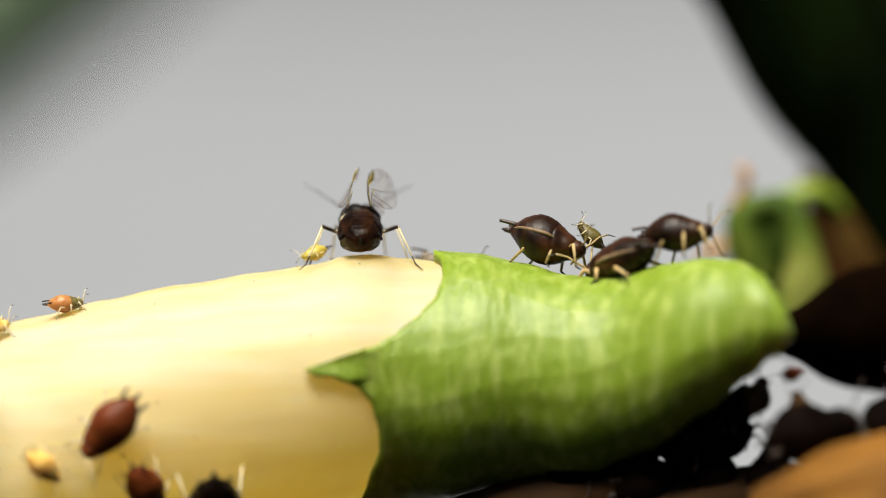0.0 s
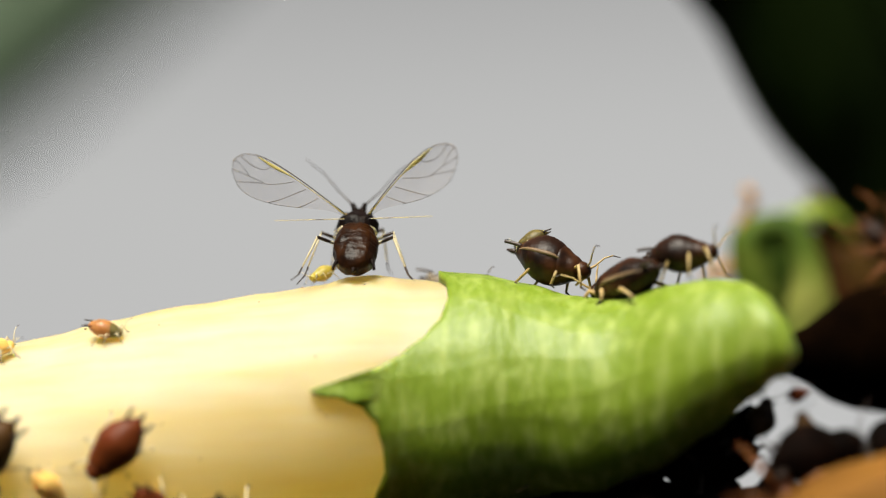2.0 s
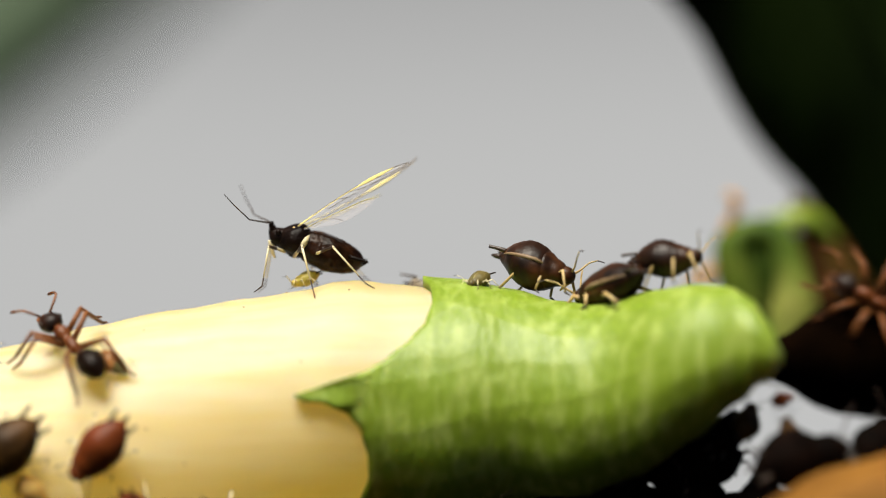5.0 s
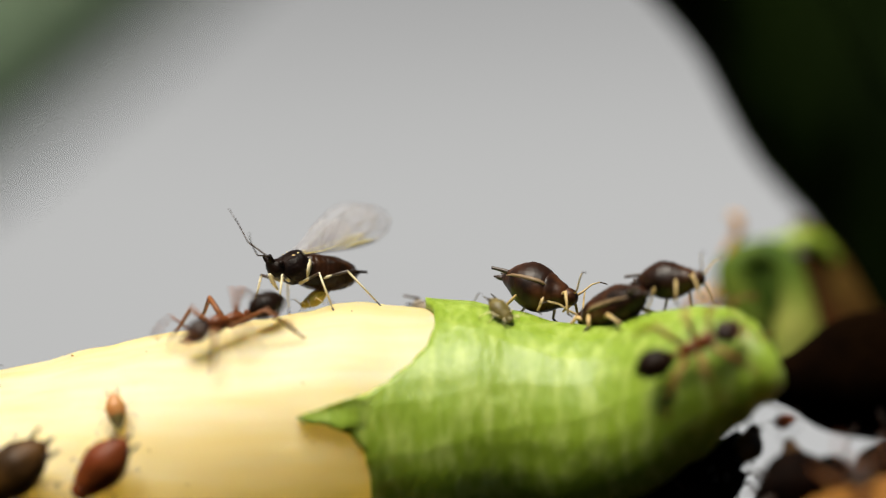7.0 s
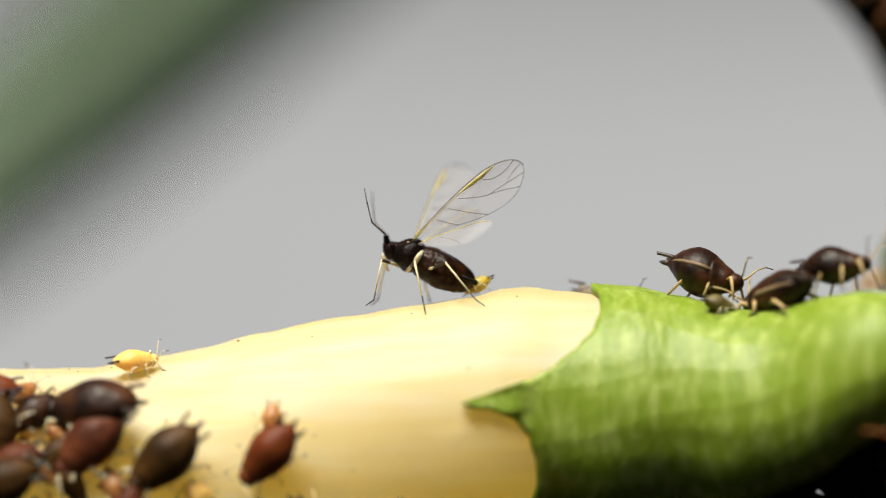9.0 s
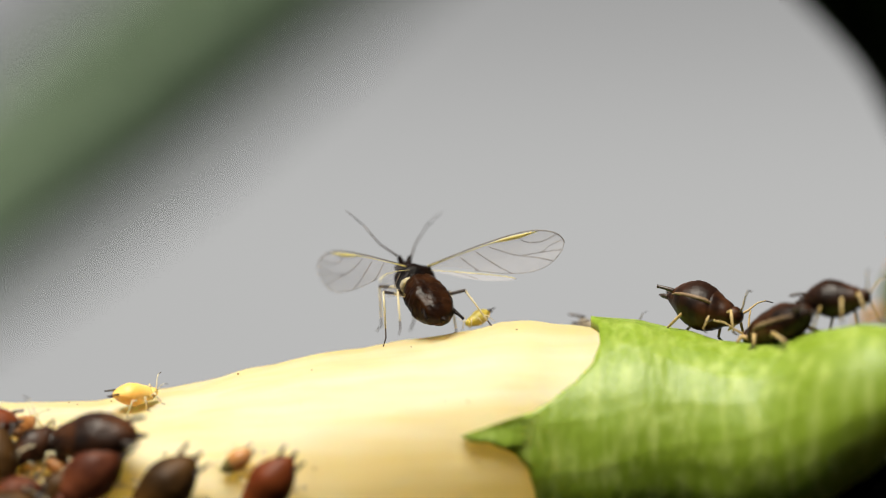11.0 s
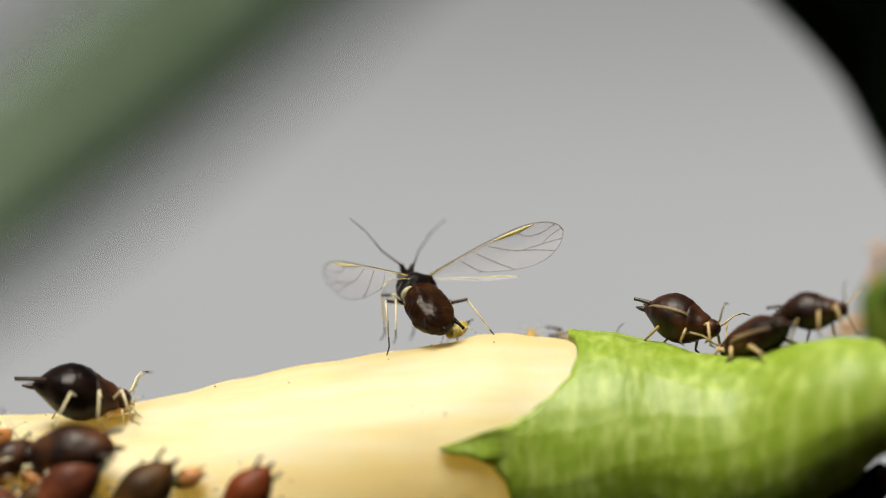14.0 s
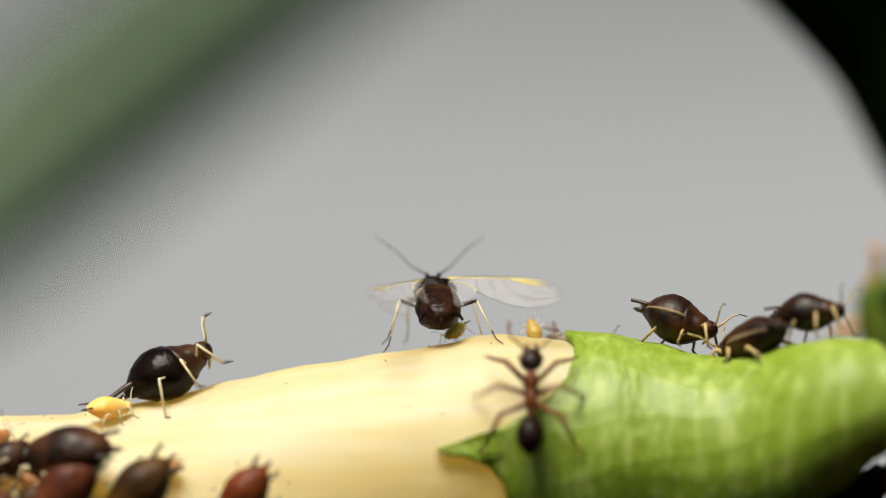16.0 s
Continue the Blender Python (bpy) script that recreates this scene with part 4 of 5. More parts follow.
# seconds; how far the tip of the left and of the right forewing reaches across and up (hundredths of a mm), whether it points
# away (1) or towards the camera (-1), and its chord (front to rear edge) in the world
WINGS = [(0.0, (16, 46, -1), (-0.45, -0.3, -0.85), (32, 50, -1), (0.62, -0.2, -0.75)),
         (0.3, (14, 50, -1), (-0.45, -0.3, -0.85), (30, 52, -1), (0.62, -0.2, -0.75)),
         (0.367, (-80, 20, -1), (-0.3, -0.8, -0.4), (105, 10, -1), (0.4, -0.7, -0.4)),
         (0.4, (-135, 0, -1), (-0.2, -0.95, 0.0), (180, -25, -1), (0.2, -0.95, 0.0)),
         (0.45, (-150, 60, -1), (-0.3, -0.7, -0.5), (205, 40, -1), (0.25, -0.7, -0.6)),
         (0.5, (-149, 100, -1), (-0.4, -0.4, -0.7), (214, 79, -1), (0.3, -0.4, -0.8)),
         (0.8, (-161, 122, -1), (-0.5, -0.1, -0.85), (171, 108, -1), (0.4, 0.0, -0.9)),
         (1.0, (-182, 114, -1), (-0.5, -0.1, -0.85), (166, 106, -1), (0.4, 0.0, -0.9)),
         (1.5, (-190, 100, -1), (-0.5, -0.1, -0.85), (157, 100, -1), (0.4, 0.0, -0.9)),
         (2.0, (-195, 92, -1), (-0.5, -0.1, -0.85), (154, 113, -1), (0.4, 0.0, -0.9)),
         (2.4, (-216, 98, -1), (-0.5, -0.1, -0.85), (157, 102, -1), (0.38, 0.35, -0.8)),
         (2.6, (-211, 102, -1), (-0.5, -0.1, -0.85), (143, 108, -1), (0.35, 0.5, -0.7)),
         (2.8, (-232, 98, -1), (-0.5, -0.1, -0.85), (122, 107, -1), (0.35, 0.6, -0.6)),
         (3.2, (-238, 88, -1), (-0.45, -0.1, -0.85), (83, 99, -1), (0.22, 0.9, -0.3)),
         (3.5, (-240, 90, -1), (-0.45, -0.1, -0.85), (92, 105, -1), (0.18, 1.0, -0.12)),
         (3.8, (-242, 84, -1), (-0.45, -0.1, -0.85), (73, 100, -1), (0.18, 1.0, -0.12)),
         (4.0, (-250, 57, -1), (-0.4, -0.2, -0.85), (59, 95, -1), (0.18, 1.0, -0.12)),
         (4.1, (-250, -12, -1), (-0.1, -0.3, -0.9), (139, 12, -1), (0.2, 0.3, -0.9)),
         (4.2, (-90, 60, -1), (-0.3, 0.1, -0.8), (80, 90, -1), (0.3, 0.2, -0.8)),
         (4.4, (50, 125, -1), (0.0, -0.3, -0.7), (125, 137, -1), (0.3, 0.4, -0.7)),
         (4.7, (160, 125, -1), (0.1, -0.6, -0.5), (190, 137, -1), (0.0, 0.7, -0.4)),
         (5.1, (205, 110, -1), (-0.1, -0.85, 0.05), (205, 112, 1), (-0.2, 0.85, 0.1)),
         (5.6, (190, 60, 1), (-0.35, -0.5, 0.75), (195, 66, 1), (-0.35, 0.5, 0.75)),
         (6.3, (130, 24, 1), (-0.20, -0.2, 0.85), (124, 34, 1), (-0.42, 0.25, 0.85)),
         (6.5, (152, 48, 1), (-0.22, -0.2, 0.88), (146, 57, 1), (-0.42, 0.25, 0.85)),
         (6.7, (182, 60, 1), (-0.24, -0.1, 0.9), (174, 69, 1), (-0.42, 0.2, 0.86)),
         (7.0, (160, 64, 1), (-0.28, -0.1, 0.92), (154, 74, 1), (-0.42, 0.2, 0.88)),
         (7.3, (142, 68, 1), (-0.35, -0.2, 0.88), (136, 78, 1), (-0.46, 0.2, 0.85)),
         (7.5, (138, 76, 1), (-0.42, -0.2, 0.86), (132, 85, 1), (-0.6, 0.2, 0.75)),
         (7.8, (182, 66, 1), (-0.34, -0.2, 0.88), (174, 75, 1), (-0.42, 0.2, 0.85)),
         (8.0, (208, 62, 1), (-0.28, -0.2, 0.9), (200, 70, 1), (-0.36, 0.2, 0.88)),
         (8.2, (236, 54, 1), (-0.25, -0.25, 0.90), (230, 64, 1), (-0.3, 0.2, 0.9)),
         (8.3, (240, 44, -1), (-0.2, -0.7, 0.65), (234, 60, 1), (-0.25, 0.6, 0.7)),
         (8.4, (244, 52, -1), (0.05, -0.9, 0.2), (222, 90, 1), (0.0, 0.85, 0.3)),
         (8.5, (206, 102, -1), (0.45, -0.4, -0.7), (54, 136, 1), (0.75, 0.4, -0.5)),
         (8.6, (194, 139, -1), (0.5, -0.2, -0.74), (72, 142, 1), (0.8, 0.2, -0.55)),
         (9.0, (196, 134, -1), (0.5, -0.1, -0.78), (88, 136, 1), (0.8, 0.1, -0.5)),
         (9.2, (136, 112, -1), (0.62, -0.3, -0.7), (132, 122, 1), (0.72, 0.3, -0.6)),
         (9.6, (60, 130, -1), (0.6, -0.1, -0.7), (190, 130, 1), (0.65, 0.2, -0.7)),
         (10.1, (-40, 120, -1), (0.0, -0.2, -0.85), (215, 110, 1), (0.55, 0.1, -0.8)),
         (10.7, (-120, 60, -1), (-0.3, -0.1, -0.9), (235, 80, -1), (0.45, 0.0, -0.88)),
         (11.3, (-138, -36, -1), (0.22, -0.3, -0.9), (248, 24, -1), (0.2, 0.0, -0.95)),
         (11.5, (-117, 24, -1), (0.22, -0.3, -0.9), (246, 60, -1), (0.28, 0.0, -0.94)),
         (12.0, (-132, 36, -1), (0.22, -0.3, -0.9), (240, 71, -1), (0.34, 0.0, -0.92)),
         (12.5, (-136, 45, -1), (0.22, -0.3, -0.9), (232, 84, -1), (0.42, 0.0, -0.9)),
         (13.0, (-132, 42, -1), (0.22, -0.3, -0.9), (232, 101, -1), (0.44, 0.0, -0.9)),
         (13.5, (-123, 40, -1), (0.22, -0.3, -0.9), (236, 86, -1), (0.44, 0.0, -0.9)),
         (14.0, (-143, -4, -1), (0.22, -0.3, -0.9), (238, 80, -1), (0.40, 0.0, -0.9)),
         (14.5, (-135, 36, -1), (0.22, -0.3, -0.9), (231, 97, -1), (0.46, 0.0, -0.88)),
         (15.0, (-123, 36, -1), (0.22, -0.3, -0.9), (238, 82, -1), (0.43, 0.0, -0.9)),
         (15.5, (-143, 42, -1), (0.22, -0.3, -0.9), (238, 78, -1), (0.42, 0.0, -0.9)),
         (15.7, (-160, 50, -1), (-0.4, 0.2, -0.8), (236, 75, -1), (0.4, 0.0, -0.9)),
         (15.8, (-171, 26, -1), (-0.2, 0.3, -0.9), (242, 64, -1), (0.3, 0.1, -0.9)),
         (15.9, (-159, 6, -1), (-0.1, -0.2, -0.9), (243, 52, -1), (0.2, 0.0, -0.9)),
         (16.0, (-73, -44, -1), (0.5, -0.5, -0.6), (199, -39, -1), (-0.15, -0.75, -0.6))]
# the same for the hindwings
HIND_WINGS = [(0.0, (8, 22, -1), (-0.4, -0.3, -0.85), (12, 26, -1), (0.5, -0.2, -0.8)),
              (0.3, (8, 22, -1), (-0.4, -0.3, -0.85), (12, 26, -1), (0.5, -0.2, -0.8)),
              (0.4, (-70, -6, -1), (-0.1, -0.9, -0.2), (90, -30, -1), (0.1, -0.9, -0.2)),
              (0.5, (-60, -12, -1), (-0.2, -0.7, -0.6), (92, -37, -1), (0.2, -0.7, -0.6)),
              (0.8, (-112, 3, -1), (0, -1, 0.02), (116, -6, -1), (0, -1, 0.02)),
              (1.5, (-120, -2, -1), (0, -1, 0.0), (104, 6, -1), (0, -1, 0.0)),
              (2.4, (-139, -5, -1), (0, -1, 0.0), (94, -2, -1), (0, -1, 0.0)),
              (3.5, (-156, 0, -1), (0, -1, -0.02), (70, -26, -1), (0, -0.9, -0.2)),
              (4.0, (-156, 6, -1), (0, -0.98, -0.2), (56, -20, -1), (0, -0.9, -0.2)),
              (4.1, (-140, -30, -1), (0, -0.7, -0.6), (90, -40, -1), (0, -0.7, -0.6)),
              (4.4, (40, 40, -1), (0, -0.3, -0.8), (80, 60, -1), (0.2, 0.3, -0.8)),
              (5.1, (130, 60, -1), (0, -0.8, -0.2), (130, 62, 1), (-0.2, 0.8, 0.1)),
              (5.6, (120, 40, 1), (-0.35, -0.4, 0.75), (124, 46, 1), (-0.35, 0.4, 0.75)),
              (6.3, (84, 22, 1), (-0.30, -0.2, 0.85), (80, 26, 1), (-0.42, 0.2, 0.85)),
              (7.0, (104, 46, 1), (-0.34, -0.1, 0.90), (100, 50, 1), (-0.42, 0.2, 0.88)),
              (7.5, (78, 58, 1), (-0.55, -0.2, 0.80), (74, 64, 1), (-0.6, 0.2, 0.75)),
              (8.2, (148, 40, 1), (-0.3, -0.2, 0.90), (144, 44, 1), (-0.32, 0.2, 0.9)),
              (8.4, (150, 20, -1), (0.0, -0.9, 0.0), (146, 26, 1), (0.0, 0.9, 0.0)),
              (8.6, (150, 14, -1), (0.2, -0.8, -0.4), (120, 60, 1), (0.5, 0.6, -0.5)),
              (9.2, (120, 40, -1), (0.3, -0.7, -0.5), (110, 56, 1), (0.5, 0.6, -0.5)),
              (10.1, (-20, 40, -1), (0.0, -0.4, -0.8), (150, 30, 1), (0.2, -0.6, -0.5)),
              (11.3, (-52, -40, -1), (0.1, 0.1, -0.9), (146, -22, -1), (0, -0.95, -0.2)),
              (12.0, (-46, -22, -1), (0.0, 0.0, -0.9), (150, -2, -1), (0, -1, -0.02)),
              (13.0, (-46, -22, -1), (0.0, 0.0, -0.9), (154, 7, -1), (0, -1, -0.02)),
              (14.5, (-46, -22, -1), (0.0, 0.0, -0.9), (154, 0, -1), (0, -0.98, -0.2)),
              (15.7, (-50, -16, -1), (0.0, 0.0, -0.9), (150, 4, -1), (0, -1, -0.02)),
              (15.8, (-30, -16, -1), (0.0, 0.0, -0.9), (110, -14, -1), (0, -0.9, -0.4)),
              (16.0, (-10, -20, -1), (0.5, 0.0, -0.8), (50, -26, -1), (-0.5, 0.0, -0.8))]


def steps(table, column, t):
    """A column of a table at t seconds, by straight lines from row to row."""
    return float(np.interp(t, [r[0] for r in table], [r[column] for r in table]))


def alate_pose(t):
    bx = steps(ALATE, 1, t)
    return upright(bx, ridge_at(bx) + steps(ALATE, 2, t), steps(ALATE, 3, t), steps(ALATE, 4, t), steps(ALATE, 5, t))


def wing_pose(t, reach, chord, hinge, tip):
    """A wing whose tip (in the wing's own plane) reaches that far from its hinge."""
    length = math.hypot(*tip)
    across, up = reach[0] / 100 / length, reach[1] / 100 / length
    flat = math.hypot(across, up)
    if flat > 0.995:
        across, up, flat = across * 0.995 / flat, up * 0.995 / flat, 0.995
    d = Vector((across, reach[2] * math.sqrt(1 - flat * flat), up))
    e = -Vector(chord)
    e = (e - d * e.dot(d)).normalized()
    a = math.atan2(-tip[1], tip[0])
    x, y = d * math.cos(a) + e * math.sin(a), e * math.cos(a) - d * math.sin(a)
    m = alate_pose(t).to_3x3().inverted() @ Matrix((x, y, x.cross(y))).transposed()
    m = m.to_4x4()
    m.translation = Vector(hinge) * MM
    return m


# ants: seconds, across, down, heading, and None (on the bud), "over" (over the aphids) or a depth in front
ANT_MAIN = [(0.0, 1800, 430, -160, 4.5), (1.9, 1760, 420, -160, 4.5), (2.15, 1450, 400, -160, 1.2), (2.27, 1330, 390, -165, 1.2), (2.4, 1235, 405, 200, "over"), (2.5, 1184, 410, 222, "over"), (2.6, 1140, 408, 226, "over"), (2.7, 1091, 462, 240, -1.9), (2.8, 1144, 538, 290, None),
            (2.9, 1245, 602, 305, None), (3.0, 1277, 627, 318, None), (3.1, 1324, 681, 326, None), (3.2, 1330, 700, 300, None), (3.27, 1328, 696, 240, None), (3.34, 1315, 690, 180, None), (3.4, 1300, 689, 145, None), (3.5, 1292, 641, 125, None), (3.6, 1217, 604, 110, None), (3.65, 1165, 596, 165, None), (3.7, 1114, 616, 222, None), (3.8, 1039, 577, 202, None),
            (3.9, 857, 610, 195, None), (4.0, 752, 590, 182, None), (4.1, 572, 640, 210, None), (4.2, 518, 652, 195, None), (4.5, 330, 640, 180, None), (4.9, 180, 600, 130, None), (5.4, 130, 575, 60, None), (6.2, 190, 535, 25, None), (6.3, 225, 522, 20, None),
            (6.4, 420, 484, 30, None), (6.5, 490, 472, 62, None), (6.8, 442, 480, 80, None), (6.9, 432, 492, 140, None), (7.0, 440, 512, 205, None), (7.034, 440, 498, 260, None), (7.067, 480, 503, 320, None), (7.1, 536, 508, 375, None), (7.2, 738, 484, 362, None), (7.3, 951, 505, 358, None), (7.4, 1010, 538, 363, None), (7.5, 1018, 561, 353, None), (7.6, 1049, 546, 365, None), (7.7, 1054, 521, 385, -2.1), (7.8, 1061, 505, 402, -2.0), (7.9, 1080, 485, 410, -1.9),
            (8.0, 1095, 466, 412, -1.9), (8.1, 1112, 432, 405, -2.0), (8.2, 1085, 440, 400, -2.0), (8.3, 1060, 547, 352, None), (8.4, 1087, 616, 332, None), (8.5, 1223, 608, 345, None), (8.6, 1247, 668, 340, None), (8.8, 1330, 700, 320, -4.0), (9.4, 1390, 860, 280, -4.2), (10.2, 1400, 1100, 270, -4.2), (16.0, 1400, 1180, 270, -4.2)]
ANT_DOWN = [(0.0, 1270, -160, -50, 7.3), (0.5, 1262, 20, -60, 7.3), (0.6, 1258, 65, -55, 7.3), (0.9, 1372, 325, -60, 6.0), (1.2, 1430, 390, -75, 5.0), (1.5, 1455, 560, -100, 5.2), (1.75, 1405, 662, -120, 0.5), (1.95, 1385, 790, -100, -3.6), (2.2, 1375, 980, -95, -3.6), (3.2, 1375, 1090, -90, -3.6), (5.0, 1420, 1100, -40, -4.2), (6.4, 1560, 980, 40, -7), (7.2, 1500, 760, 110, -6), (7.5, 1385, 610, 145, -4.4), (7.6, 1355, 590, 150, -4.0), (7.7, 1327, 561, 150, -3.9),
            (7.8, 1284, 543, 150, None), (7.9, 1276, 505, 138, -3.0), (8.0, 1244, 466, 146, -3.0), (8.1, 1222, 440, 110, -2.9), (8.2, 1225, 400, 70, -2.9), (8.3, 1258, 340, 50, 1.2), (8.4, 1330, 305, 55, 1.2), (8.5, 1375, 280, 75, 4.5), (8.7, 1350, 160, 100, 7.3), (9.0, 1320, -60, 105, 7.3), (16.0, 1260, -330, 105, 7.3)]
ANT_UP = [(0.0, 1800, 620, 140, 4.5), (1.7, 1760, 560, 140, 4.5), (2.1, 1480, 360, 135, 3.5), (2.3, 1305, 205, 135, 5.6), (2.4, 1318, 135, 130, 7.3), (2.5, 1285, 55, 125, 7.3), (2.8, 1205, -160, 120, 7.3), (16.0, 1100, -360, 120, 7.3)]
ANT_UP_LATE = [(0.0, 1810, 640, 140, 4.5), (3.1, 1760, 560, 140, 4.5), (3.4, 1490, 440, 132, 4.8), (3.5, 1392, 352, 130, 5.2), (3.6, 1304, 222, 125, 6.2), (3.7, 1230, 105, 125, 7.3), (3.8, 1245, 66, 100, 7.3), (4.2, 1180, -140, 120, 7.3), (16.0, 1100, -360, 120, 7.3)]
ANT_RIGHT = [(0.0, 1820, 720, 160, 4.5), (4.6, 1780, 600, 150, 4.5), (5.2, 1440, 440, 150, 1.2), (5.8, 1290, 380, 180, 1.2), (6.1, 1110, 420, 182, "over"), (6.3, 1000, 415, 180, "over"), (6.4, 995, 420, 185, "over"), (6.5, 1010, 452, 245, "over"), (6.6, 1070, 530, 288, None), (6.7, 1138, 600, 300, None), (6.8, 1205, 640, 320, None),
             (6.9, 1262, 590, 345, None), (7.0, 1236, 552, 368, None), (7.1, 1268, 535, 378, None), (7.3, 1248, 525, 377, None), (7.4, 1219, 512, 400, -2.6), (7.5, 1202, 500, 396, -2.4), (7.6, 1221, 469, 390, -2.6), (7.7, 1189, 462, 392, -2.5), (7.8, 1180, 455, 385, -2.4), (7.9, 1172, 448, 380, -2.4), (8.0, 1185, 432, 376, -2.4), (8.1, 1200, 405, 385, -2.5),
             (8.2, 1235, 360, 400, -2.8), (8.3, 1300, 305, 410, 1.2), (8.4, 1365, 285, 420, 1.2), (8.5, 1410, 240, 440, 6.6), (8.7, 1420, 100, 460, 7.3), (9.0, 1380, -100, 465, 7.3), (16.0, 1300, -330, 465, 7.3)]
ANT_LAST = [(0.0, 860, 1200, 100, -3.4), (15.0, 850, 1080, 100, -3.4), (15.4, 815, 940, 98, -3.2), (15.55, 790, 830, 96, -2.9), (15.7, 765, 725, 98, -2.6), (15.85, 740, 640, 92, None), (16.0, 708, 585, 92, None)]


def ant_rows(table):
    rows = []
    for t, bx, by, h, y in table:
        if y == "over":
            rows.append((t, upright(bx, by, h, lerp(BEND, bx) - 0.2)))
        elif y is None:
            r = lerp(RAD, bx)
            by = min(max(by, lerp(TOP, bx) + 1), lerp(TOP, bx) + 2 * r - 4)
            if bud_turn(bx, by) > 84:
                rows.append((t, facing(bx, by, lerp(BEND, bx) - r / 100 - 0.15, h)))
            else:
                rows.append((t, seat(bx, by, h, 0.13 if bx > 700 else 0.02)))
        else:
            rows.append((t, facing(bx, by, y, h)))
    return rows


def motions():
    walk(alate, [(r[0], upright(r[1], ridge_at(r[1]) + r[2], r[3], r[4], r[5])) for r in ALATE])
    for ob, table, side, hinge, tip in ((wing_left, WINGS, 0, HINGE, (2.5, -0.22)), (wing_right, WINGS, 1, HINGE, (2.5, -0.22)), (rear_left, HIND_WINGS, 0, REAR_HINGE, (1.6, -0.1)), (rear_right, HIND_WINGS, 1, REAR_HINGE, (1.6, -0.1))):
        base = (hinge[0], hinge[1] * (1 - 2 * side), hinge[2])
        walk(ob, [(r[0], wing_pose(r[0], r[1 + 2 * side], r[2 + 2 * side], base, tip)) for r in table])
    for n, feeler in enumerate(o for o in alate.children if o.name.startswith("antenna")):
        home = feeler.matrix_basis.copy()
        walk(feeler, [(t, home @ pose(0, 0, 0, 0, a - (42 * n if 6.2 < t < 8.3 else 0), 0)) for t, a in ((0.0, 20), (0.5, 5), (1.5, 0), (2.5, 6), (3.5, 0), (4.2, 10), (6.3, 18), (7.0, 10), (7.5, 4), (8.2, 0), (8.6, -10), (9.0, -16), (9.2, -12), (11.3, 0), (12.5, 8), (13.5, 0), (14.5, -4), (15.5, 8), (16.0, 4))])
    for k, leg in enumerate(o for o in alate.children if o.name.startswith("leg")):
        home, s = leg.matrix_basis.copy(), 1 if k < 3 else -1
        rows = [(0.0, 0, 0), (4.0, 0, 0), (4.1, 2, 10), (4.2, 6, -10), (4.4, 2, 8), (4.7, 0, 0), (6.2, 0, 0), (6.35, 2, 8), (6.5, 2, -8), (6.7, 0, 0), (7.4, 0, 0), (7.6, 0, 7), (7.8, 0, -7), (8.0, 0, 6), (8.3, 0, 0), (9.2, 2, 0), (10.0, 10, 5), (11.3, 17, 0), (12.2, 17, 4), (15.5, 17, 4), (15.7, 12, -6), (15.85, 8, 6), (16.0, 6, 0)]
        times = sorted({r[0] for r in rows} | {r[0] for r in ALATE})
        walk(leg, [(t, home @ pose(0, 0, 0, 0, steps(ALATE, 5, t), 0) @ pose(0, 0, 0, -s * steps(rows, 1, t) * (0.2 if k % 3 == 2 else 1), 0, steps(rows, 2, t) * (1 if k % 2 else -1))) for t in times])
    hind = [o for o in alate.children if o.name.startswith("abdomen")][0]
    waist = Matrix.Translation(Vector((0.02, 0, 0.70)) * MM)
    walk(hind, [(t, waist @ pose(0, 0, 0, 0, a, 0) @ waist.inverted()) for t, a in ((0.0, 0), (1.2, 2), (2.4, -1), (4.2, 0), (5.2, 4), (6.3, 2), (7.4, 4), (7.9, 8), (8.2, 8), (8.6, 2), (9.2, 0), (11.3, 0), (13.0, 2), (15.0, -1), (16.0, 0))])
    walk(climber, [(t, upright(bx, by, yaw, y, pitch)) for t, bx, by, yaw, y, pitch in (
        (0.0, 1030, 425, 170, -0.3, 60), (0.6, 1018, 418, 172, -0.3, 50), (1.0, 992, 408, 175, -0.3, 25), (1.5, 960, 397, 178, -0.25, 5), (2.1, 930, 407, 180, -0.25, -15), (2.7, 906, 414, 180, -0.25, -25), (3.5, 886, 433, 182, -0.25, -28), (4.2, 872, 452, 185, -0.2, -25),
        (5.2, 866, 470, 250, -0.9, 0))] + [(t, seat(bx, by, h, 0.1)) for t, bx, by, h in ((6.3, 884, 486, -60), (7.4, 907, 495, -25), (8.0, 930, 503, -15), (8.6, 962, 511, -10), (8.9, 985, 508, 30))]
        + [(9.4, seat(1005, 0, 80, 0.1, 0, turn=-15)), (10.2, seat(1020, 0, 90, 0.1, 0, turn=-62)), (16.0, seat(1020, 0, 90, 0.1, 0, turn=-64))])
    walk(little, [(t, seat(bx, 0, h, 0, 0, turn=-2)) for t, bx, h in ((0.0, 557, 212), (2.5, 563, 212), (4.2, 560, 190), (6.3, 566, 185), (7.5, 575, 170), (9.2, 568, 190), (12.5, 573, 215), (16.0, 576, 225))])
    walk(late, [(t, perch(bx, by, y, roll)) for t, bx, by, y, roll in (
        (0.0, 705, 515, 1.7, 0), (11.4, 705, 515, 1.7, 0), (12.3, 702, 471, 1.1, 8), (14.1, 704, 469, 1.1, 4), (14.6, 716, 458, 0.8, -4), (15.0, 720, 447, 0.5, 0), (15.5, 718, 447, 0.5, 6), (16.0, 713, 449, 0.5, 18))])
    gait(climber, [(0.0, 3.6), (4.2, 11.0)], 10, 0.2)
    gait(late, [(9.2, 12.4)], 10, 0.2)
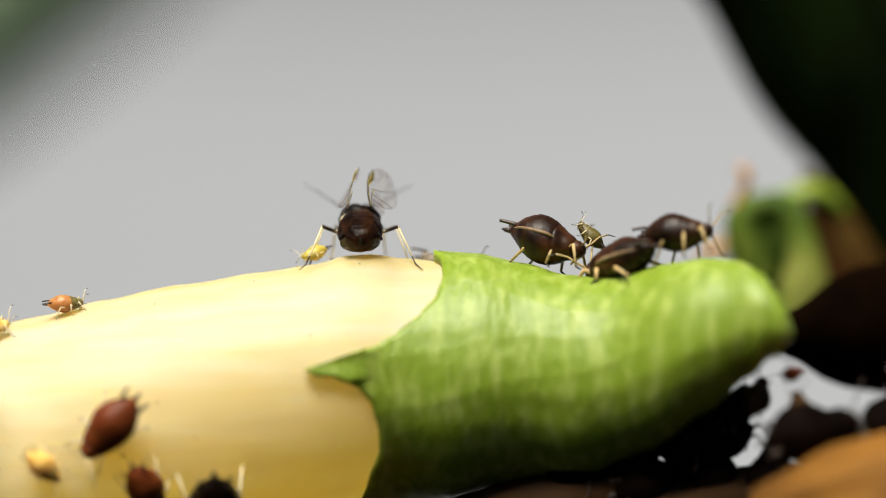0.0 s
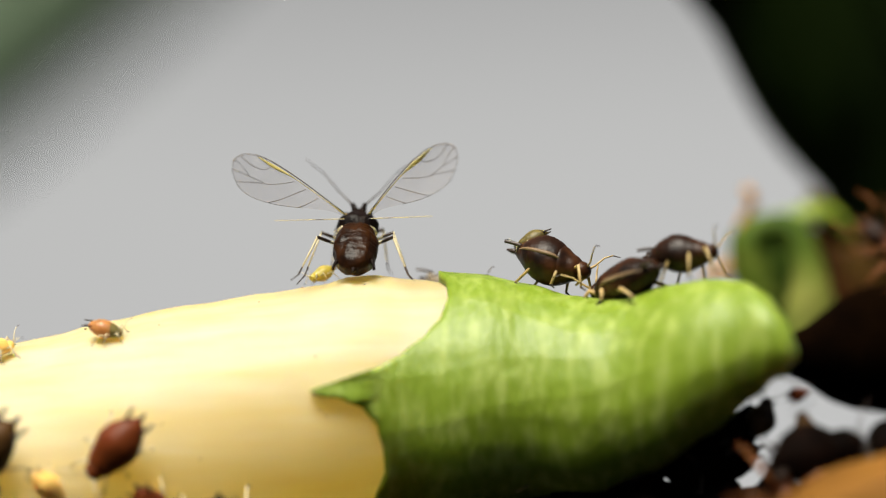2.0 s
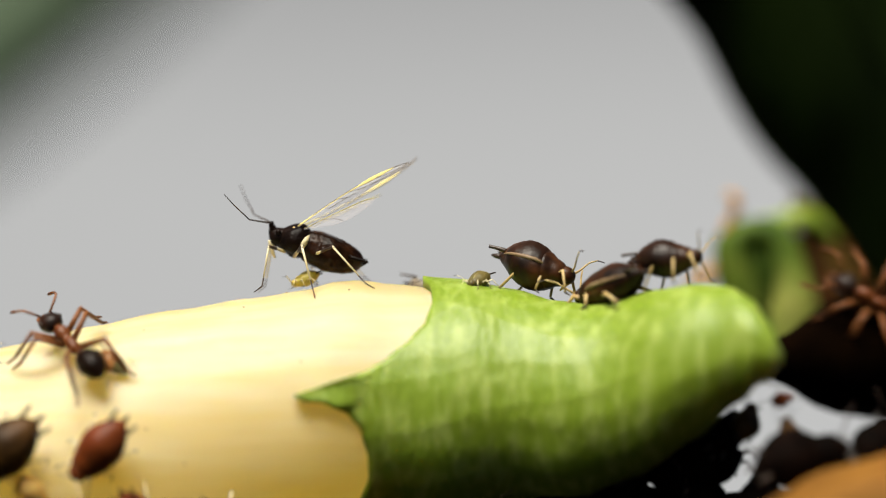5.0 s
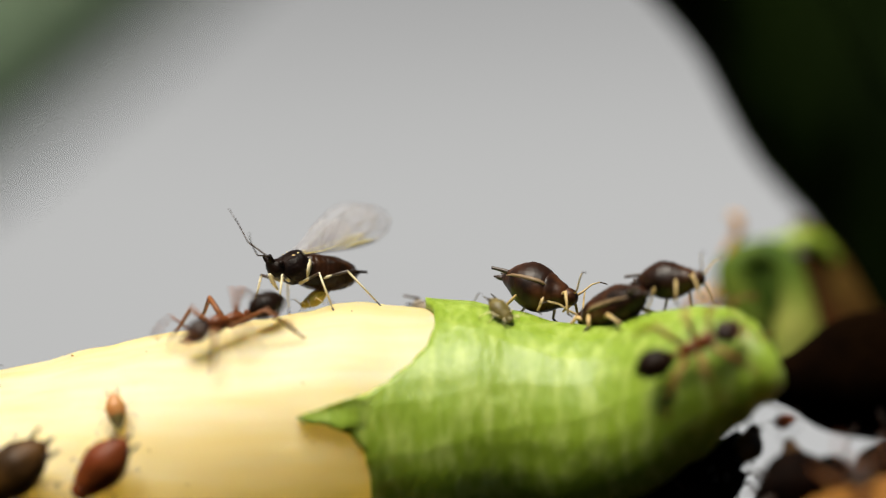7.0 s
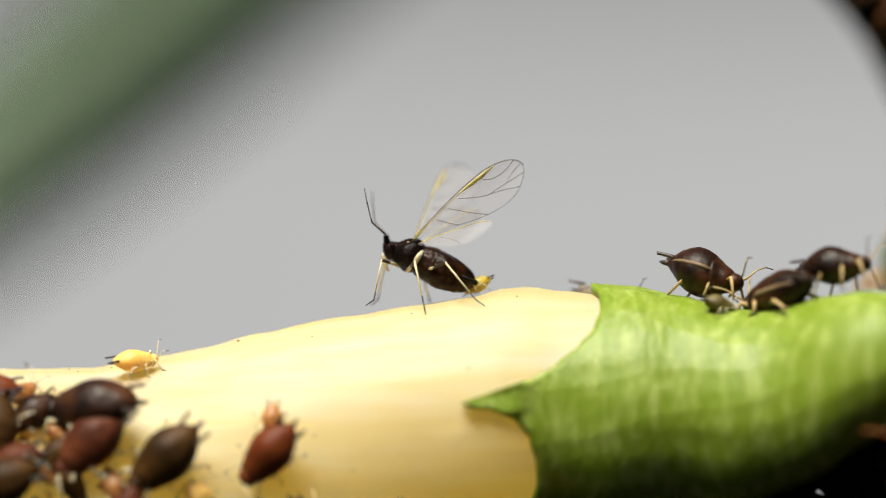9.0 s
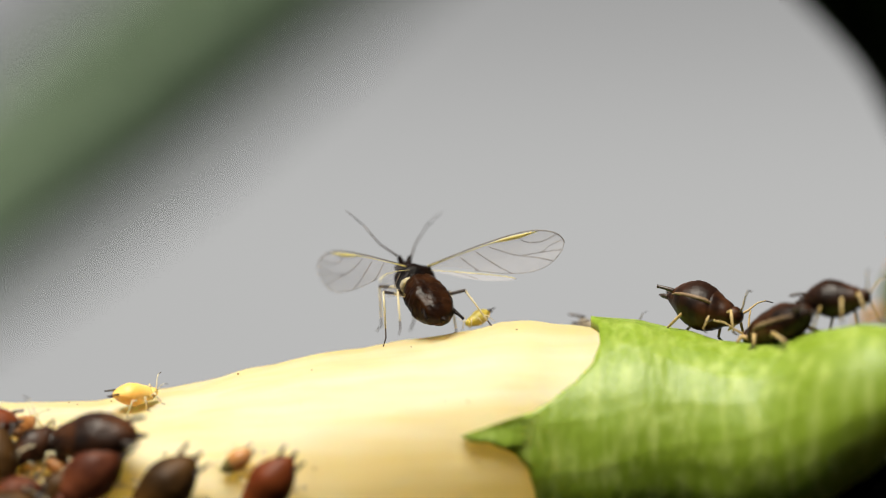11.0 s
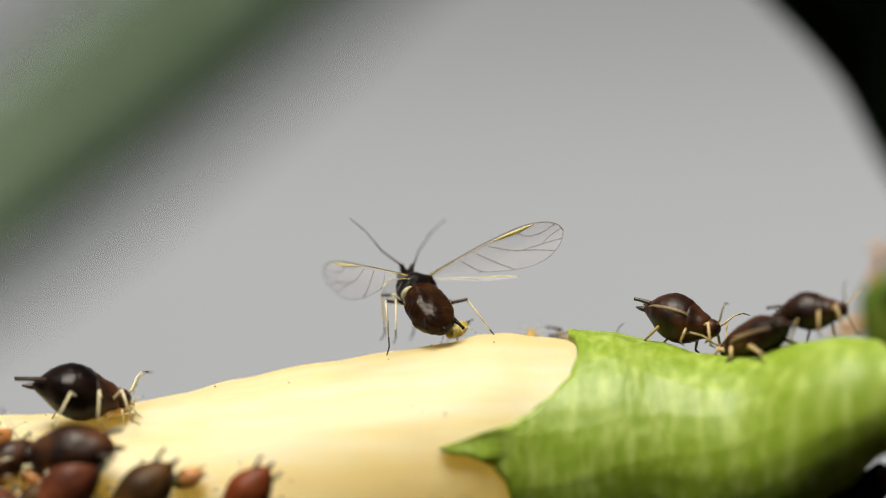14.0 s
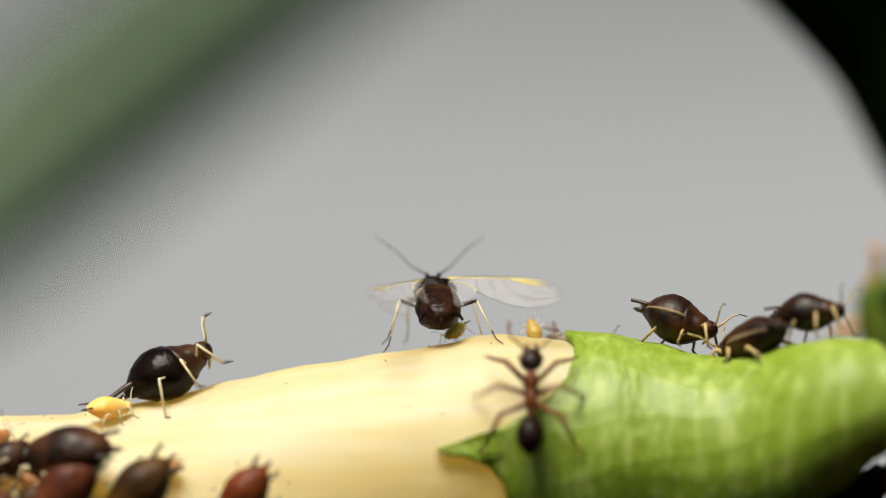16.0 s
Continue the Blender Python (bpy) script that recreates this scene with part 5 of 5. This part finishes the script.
    walk(walker, [(t, seat(bx, by, h)) for t, bx, by, h in (
        (0.0, 125, 553, 0), (0.5, 142, 555, -5), (1.5, 172, 560, -8), (2.1, 190, 560, -20), (2.7, 203, 566, -25), (3.5, 217, 572, -20), (4.2, 222, 584, -35), (5.2, 235, 610, -60), (6.3, 240, 632, -80), (7.0, 234, 648, -95), (7.5, 250, 655, -100), (8.0, 246, 662, -100), (9.0, 216, 690, -110), (10.2, 180, 697, -150), (11.3, 147, 702, -165), (12.5, 130, 710, -170), (14.5, 100, 706, -185), (16.0, 74, 692, -190))])
    gait(walker, [(0.0, 4.2), (4.4, 6.4), (7.0, 12.0), (14.0, 16.0)], 10, 0.2)
    walk(red, [(0.0, seat(207, 753, -146)), (4.2, seat(207, 751, -146)), (6.3, seat(204, 742, -146)), (8.0, seat(208, 744, -146)), (16.0, seat(208, 738, -144))])
    walk(mover, [(0.0, seat(-95, 785, -150)), (1.5, seat(-50, 775, -150)), (2.4, seat(5, 768, -150)), (3.0, seat(33, 762, -150)), (3.5, seat(36, 758, -150)), (7.0, seat(53, 756, -150)), (9.0, seat(30, 758, -150)), (16.0, seat(28, 738, -150))])
    gait(mover, [(0.4, 3.2), (7.2, 9.0)], 9, 0.2)
    walk(orange, [(0.0, seat(-10, 0, 5, 0, 0, turn=24)), (4.2, seat(-10, 0, 5, 0, 0, turn=24)), (6.3, seat(-24, 0, 10, 0, 0, turn=24)), (16.0, seat(-27, 0, 10, 0, 0, turn=24))])
    walk(black, [(t, upright(bx, by, yaw, y, pitch)) for t, bx, by, yaw, y, pitch in (
        (0.0, -520, 600, 0, -0.6, 0), (10.5, -470, 640, 0, -0.8, 0), (11.5, -400, 655, 2, -1.0, 2), (12.4, -278, 668, 4, -1.1, 6), (13.0, -172, 660, 0, -1.25, 10), (13.7, -88, 620, 4, -1.25, 4), (14.5, -87, 620, 16, -1.25, 6), (15.0, -66, 620, 22, -1.15, 12), (15.3, -26, 613, 18, -1.0, 18), (15.7, 55, 586, 10, -0.7, 31), (16.0, 108, 561, 6, -0.4, 42))])
    gait(black, [(10.6, 13.7), (14.5, 16.0)], 12, 0.2)
    tables = (ANT_MAIN, ANT_DOWN, ANT_UP, ANT_UP_LATE, ANT_RIGHT, ANT_LAST)
    spans = ([(2.0, 9.0)], [(0.0, 2.6), (7.0, 9.0)], [(1.6, 3.0)], [(3.1, 4.4)], [(5.0, 9.0)], [(15.2, 16.0)])
    for ob, table, when in zip(ants, tables, spans):
        walk(ob, ant_rows(table))
        gait(ob, when, 20, 0.07)


motions()
